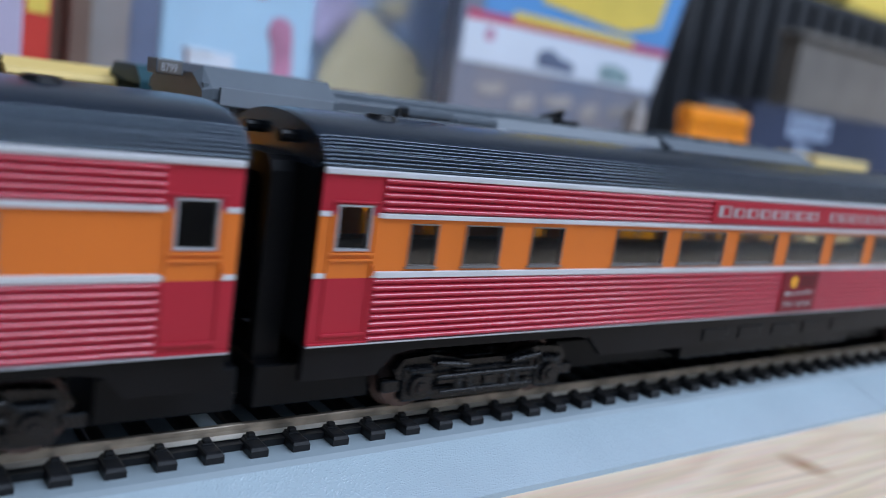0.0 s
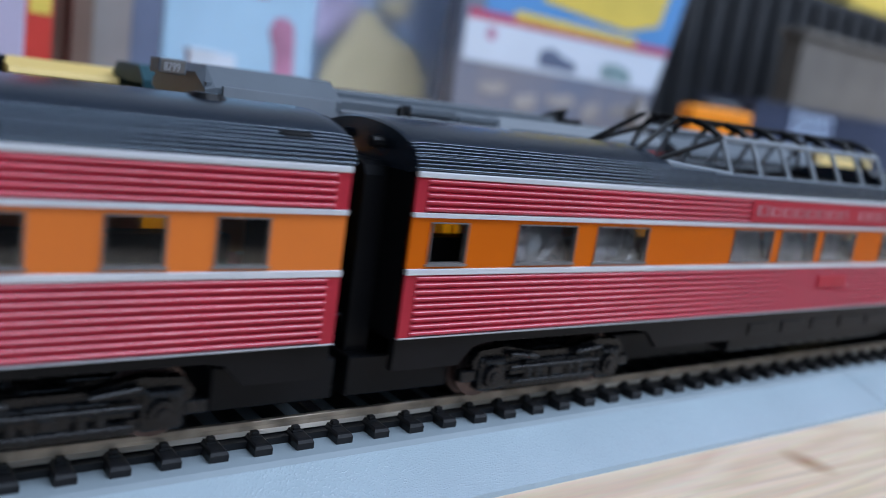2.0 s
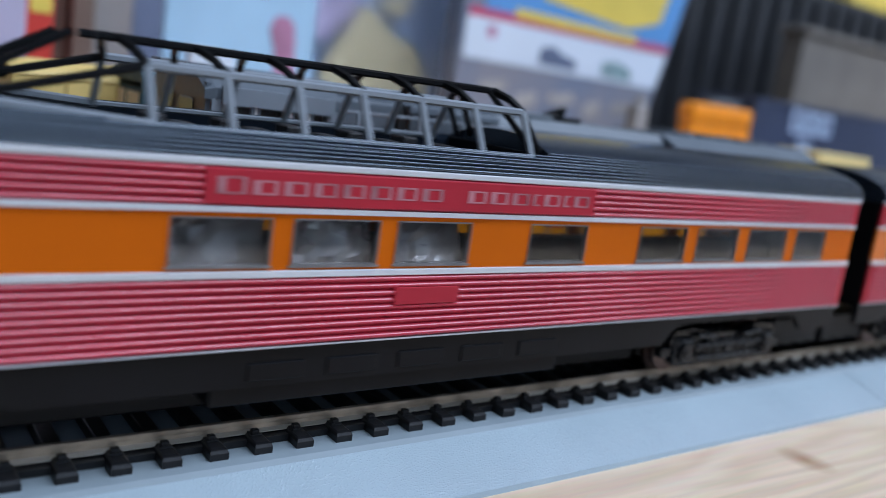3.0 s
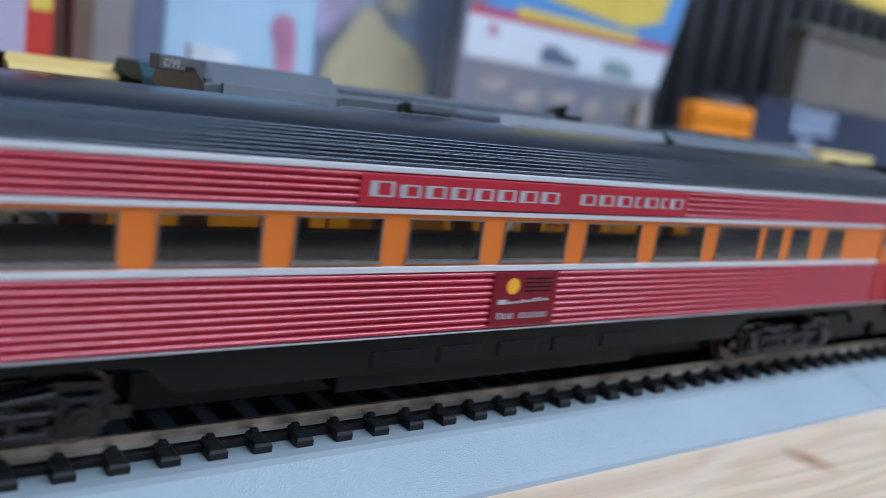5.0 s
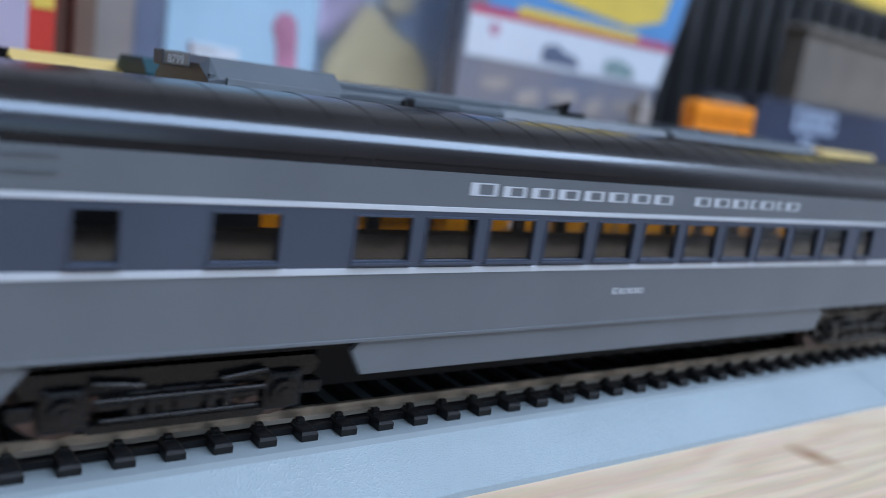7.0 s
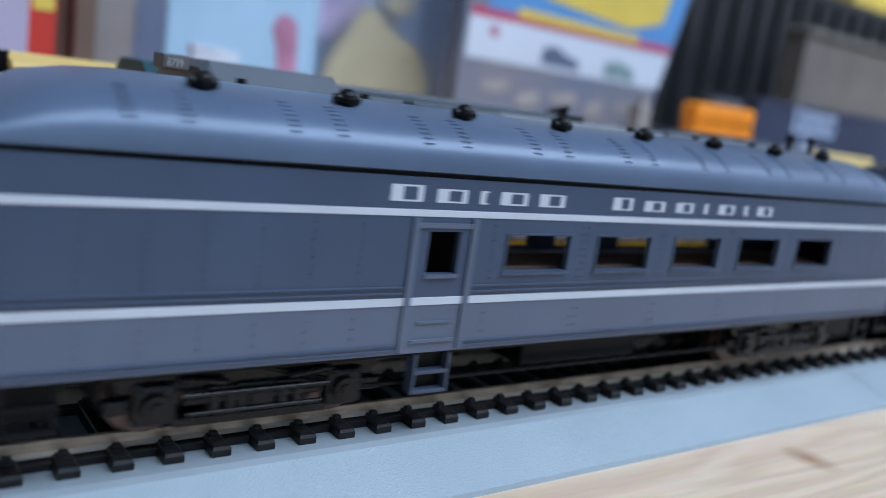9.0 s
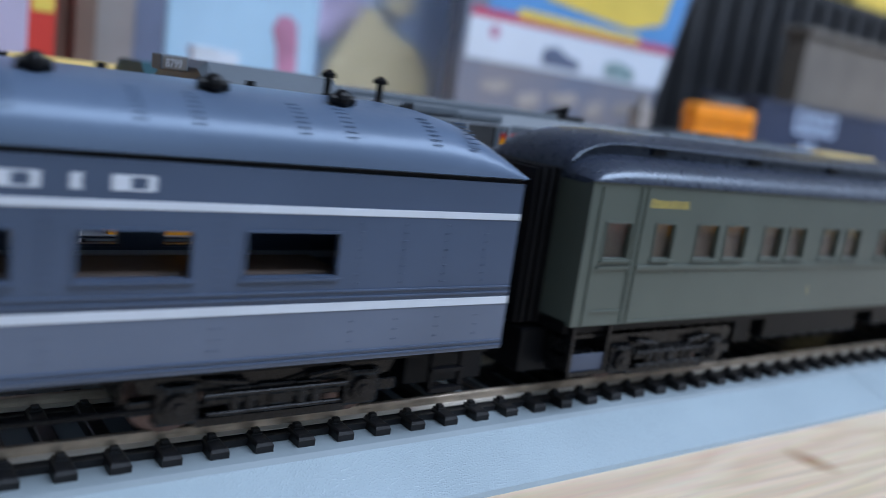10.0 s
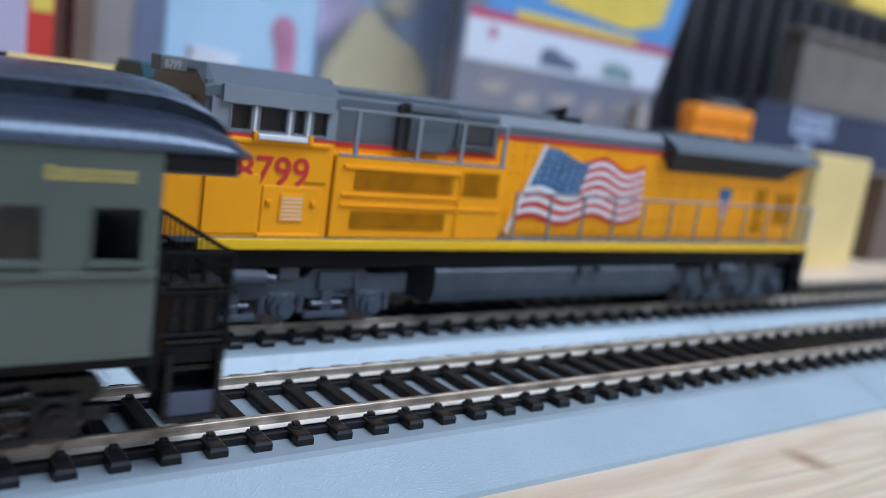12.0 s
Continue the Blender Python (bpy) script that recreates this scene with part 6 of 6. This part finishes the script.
# left group of cartons
c = carton("slate_carton", 41, 73, 300, 350, T, 170, TAUPE, "taupe and slate blue carton standing upright")
face(c, "slate_strip", 17.5, 31.5, -5, 160, DARK_SLATE, 0.4, "dark slate blue printed strip")
carton("brown_carton", 30, 39, 290, 350, T, 170, BROWN_CARD, "narrow brown cardboard carton standing upright")
carton("brown_carton", 16, 29.5, 300, 350, T, 175, BROWN_CARD, "wider brown cardboard carton standing upright")
c = carton("red_carton", 4.6, 15, 255, 300, T, 170, RED_CARD, "red carton with a yellow top band")
face(c, "yellow_band", 1.5, 9.6, 62, 84, YELLOW_CARD, 0.5, "yellow printed band")
carton("lilac_carton", -70, 4.2, 250, 300, T, 170, PINK_CARD, "pale lilac carton standing on the table")

# black crate with ribs, beige bin, navy carton, orange toy, yellow block
crate = thing("plastic_crate", 404, 378, T, "black ribbed plastic crate", "crate")
part("body", box(0, 520, 0, 150, 0, 205, bevel=3), BLACK_CRATE, crate)
for k in range(16):
    part("rib", box(8 + 32 * k, 17 + 32 * k, -5, 1, 8, 197, bevel=1), BLACK_CRATE, crate)
b = carton("fabric_bin", 588, 790, 290, 310, T, 141, BEIGE, "beige woven fabric storage bin with a rim", "storage bin")
part("rim", box(-3, 205, -3, 23, 146, 152, bevel=2), BEIGE, b)
carton("yellow_carton", 795, 910, 380, 440, T + 205.5, 275, YELLOW_CARD, "plain yellow card box lying on the black crate")
c = carton("navy_carton", 404, 640, 196, 240, T, 75, NAVY, "navy carton with white lettering as blocks")
part("lettering", bars([1, 1, 0.9, 1], 40, 90, 66, 80, 0.4, -1, 0.07), PALE_SKY, c)
part("lettering", bars([1, 1], 52, 70, 56, 62, 0.4, -1), PALE_SKY, c)

toy = thing("model_freight_car", 343, 190, T, "orange model freight car on a display block", "model train")
part("body", box(-4, 53, 0, 12, 64, 75, bevel=2.5), ORANGE_TOY, toy)
part("lower_body", box(-3, 54, 1, 11, 50, 64, bevel=1), ORANGE_TOY, toy)
part("chassis", box(0, 52, 2, 10, 0, 50, bevel=0.5), BLACK_CRATE, toy)
part("roof", box(12, 42, 2, 10, 75, 79, bevel=1.5), LOCO_GREY, toy)

yb = thing("yellow_block", 336, 108, T, "cream-yellow upright foam block on the table", "block")
part("body", box(0, 50, 0, 24, 0, 57.5, bevel=0.8), CREAM_YELLOW, yb)
c = carton("brown_carton", 425, 560, 118, 170, T, 40, BROWN_CARD, "brown printed carton lying on the table")


# third row: yellow box car and the cab of another engine
def box_car():
    t = thing("model_box_car", -26, 108, T, "pale yellow model box car behind the locomotive", "model train")
    part("body", box(0, 88, -14, 14, 20, 54, bevel=0.5), PALE_YELLOW, t)
    bm = loft(bmesh.new(), [[(x, a, b) for a, b in ((-14.4, 54), (-13.6, 55.4), (0, 57.4), (13.6, 55.4), (14.4, 54))] for x in (-0.5, 88.5)])
    part("roof", bm, PALE_YELLOW, t)
    bm = bmesh.new()
    for k in range(11):
        block(bm, 4 + 8 * k, 4.6 + 8 * k, -14.5, -13.8, 21, 53)
    part("side_ribs", bm, PALE_YELLOW, t)
    part("underframe", box(2, 86, -11, 11, 12, 20), FRAME_BLACK, t)
    part("brake_wheel", rod(bmesh.new(), (-1.5, -6, 52), (-1.5, -6, 57.5), 1.6, 10), FRAME_BLACK, t)
    for x in (16, 72):
        bm = box(x - 12, x + 12, -12, 12, 8, 13, bevel=0.4)
        for s in (-8, 8):
            rod(bm, (x + s, -9, 5.6), (x + s, 9, 5.6), 5.4, 16)
        part("truck", bm, FRAME_BLACK, t)


def rear_engine():
    t = thing("model_engine", -5, 88, T, "dark teal model engine cab standing behind the locomotive", "model train")
    ring = [(-13, 56.4), (-9, 59.6), (9, 59.6), (13, 56.4), (13, 54.4), (-13, 54.4)]
    part("cab_roof", loft(bmesh.new(), [[(x, a, b) for a, b in ring] for x in (3, 27)]), TEAL, t, "dark teal cab roof")
    part("cab_side", wall(bmesh.new(), 5, 26, 20, 54.4, -13, -12, [(6.5, 11), (12, 16)], 46.5, 53), TEAL, t)
    part("cab_side", wall(bmesh.new(), 5, 26, 20, 54.4, 12, 13, [(6.5, 11), (12, 16)], 46.5, 53), TEAL, t)
    part("cab_front", box(3, 5, -12.6, 12.6, 20, 55.5), TEAL, t)
    # cream plates paint the reflection in the front glass
    for ya, yb in ((-10.4, -1.4), (1.4, 10.4)):
        part("front_window", box(2.6, 3.1, ya, yb, 47.0, 53.2, bevel=0.2), LOUVRE, t, "front window with its pale reflection painted on")
    part("nose", box(-14, 3, -11, 11, 20, 46, bevel=1), LOCO_LIGHT, t)
    part("headlight", rod(bmesh.new(), (-3, -11.6, 41), (-3, -10.8, 41), 2.2, 14), SILVER, t)
    part("hood", box(26, 130, -9, 9, 20, 50, bevel=0.8), LOCO_GREY, t)
    part("underframe", box(-8, 130, -12, 12, 13, 20), FRAME_BLACK, t)
    for x in (12, 110):
        bm = box(x - 16, x + 16, -12, 12, 8, 13, bevel=0.4)
        for s in (-11, 0, 11):
            rod(bm, (x + s, -9, 5.6), (x + s, 9, 5.6), 5.4, 16)
        part("truck", bm, TRUCK_GREY, t)


box_car()
rear_engine()


# ---- what moves ----
def motions():
    steps = [round(0.5 * i, 1) for i in range(25)]
    for car, u0 in CARS:
        walk(car, [(t, pose((u0 - rolled(t)) * MM, 0, 0)) for t in steps])
    for wheel, x in WHEELS:
        walk(wheel, [(i / 30, pose(x * MM, 0, 5.25 * MM, 0, -math.degrees(rolled(i / 30) / 5.25), 0)) for i in range(361)])


motions()
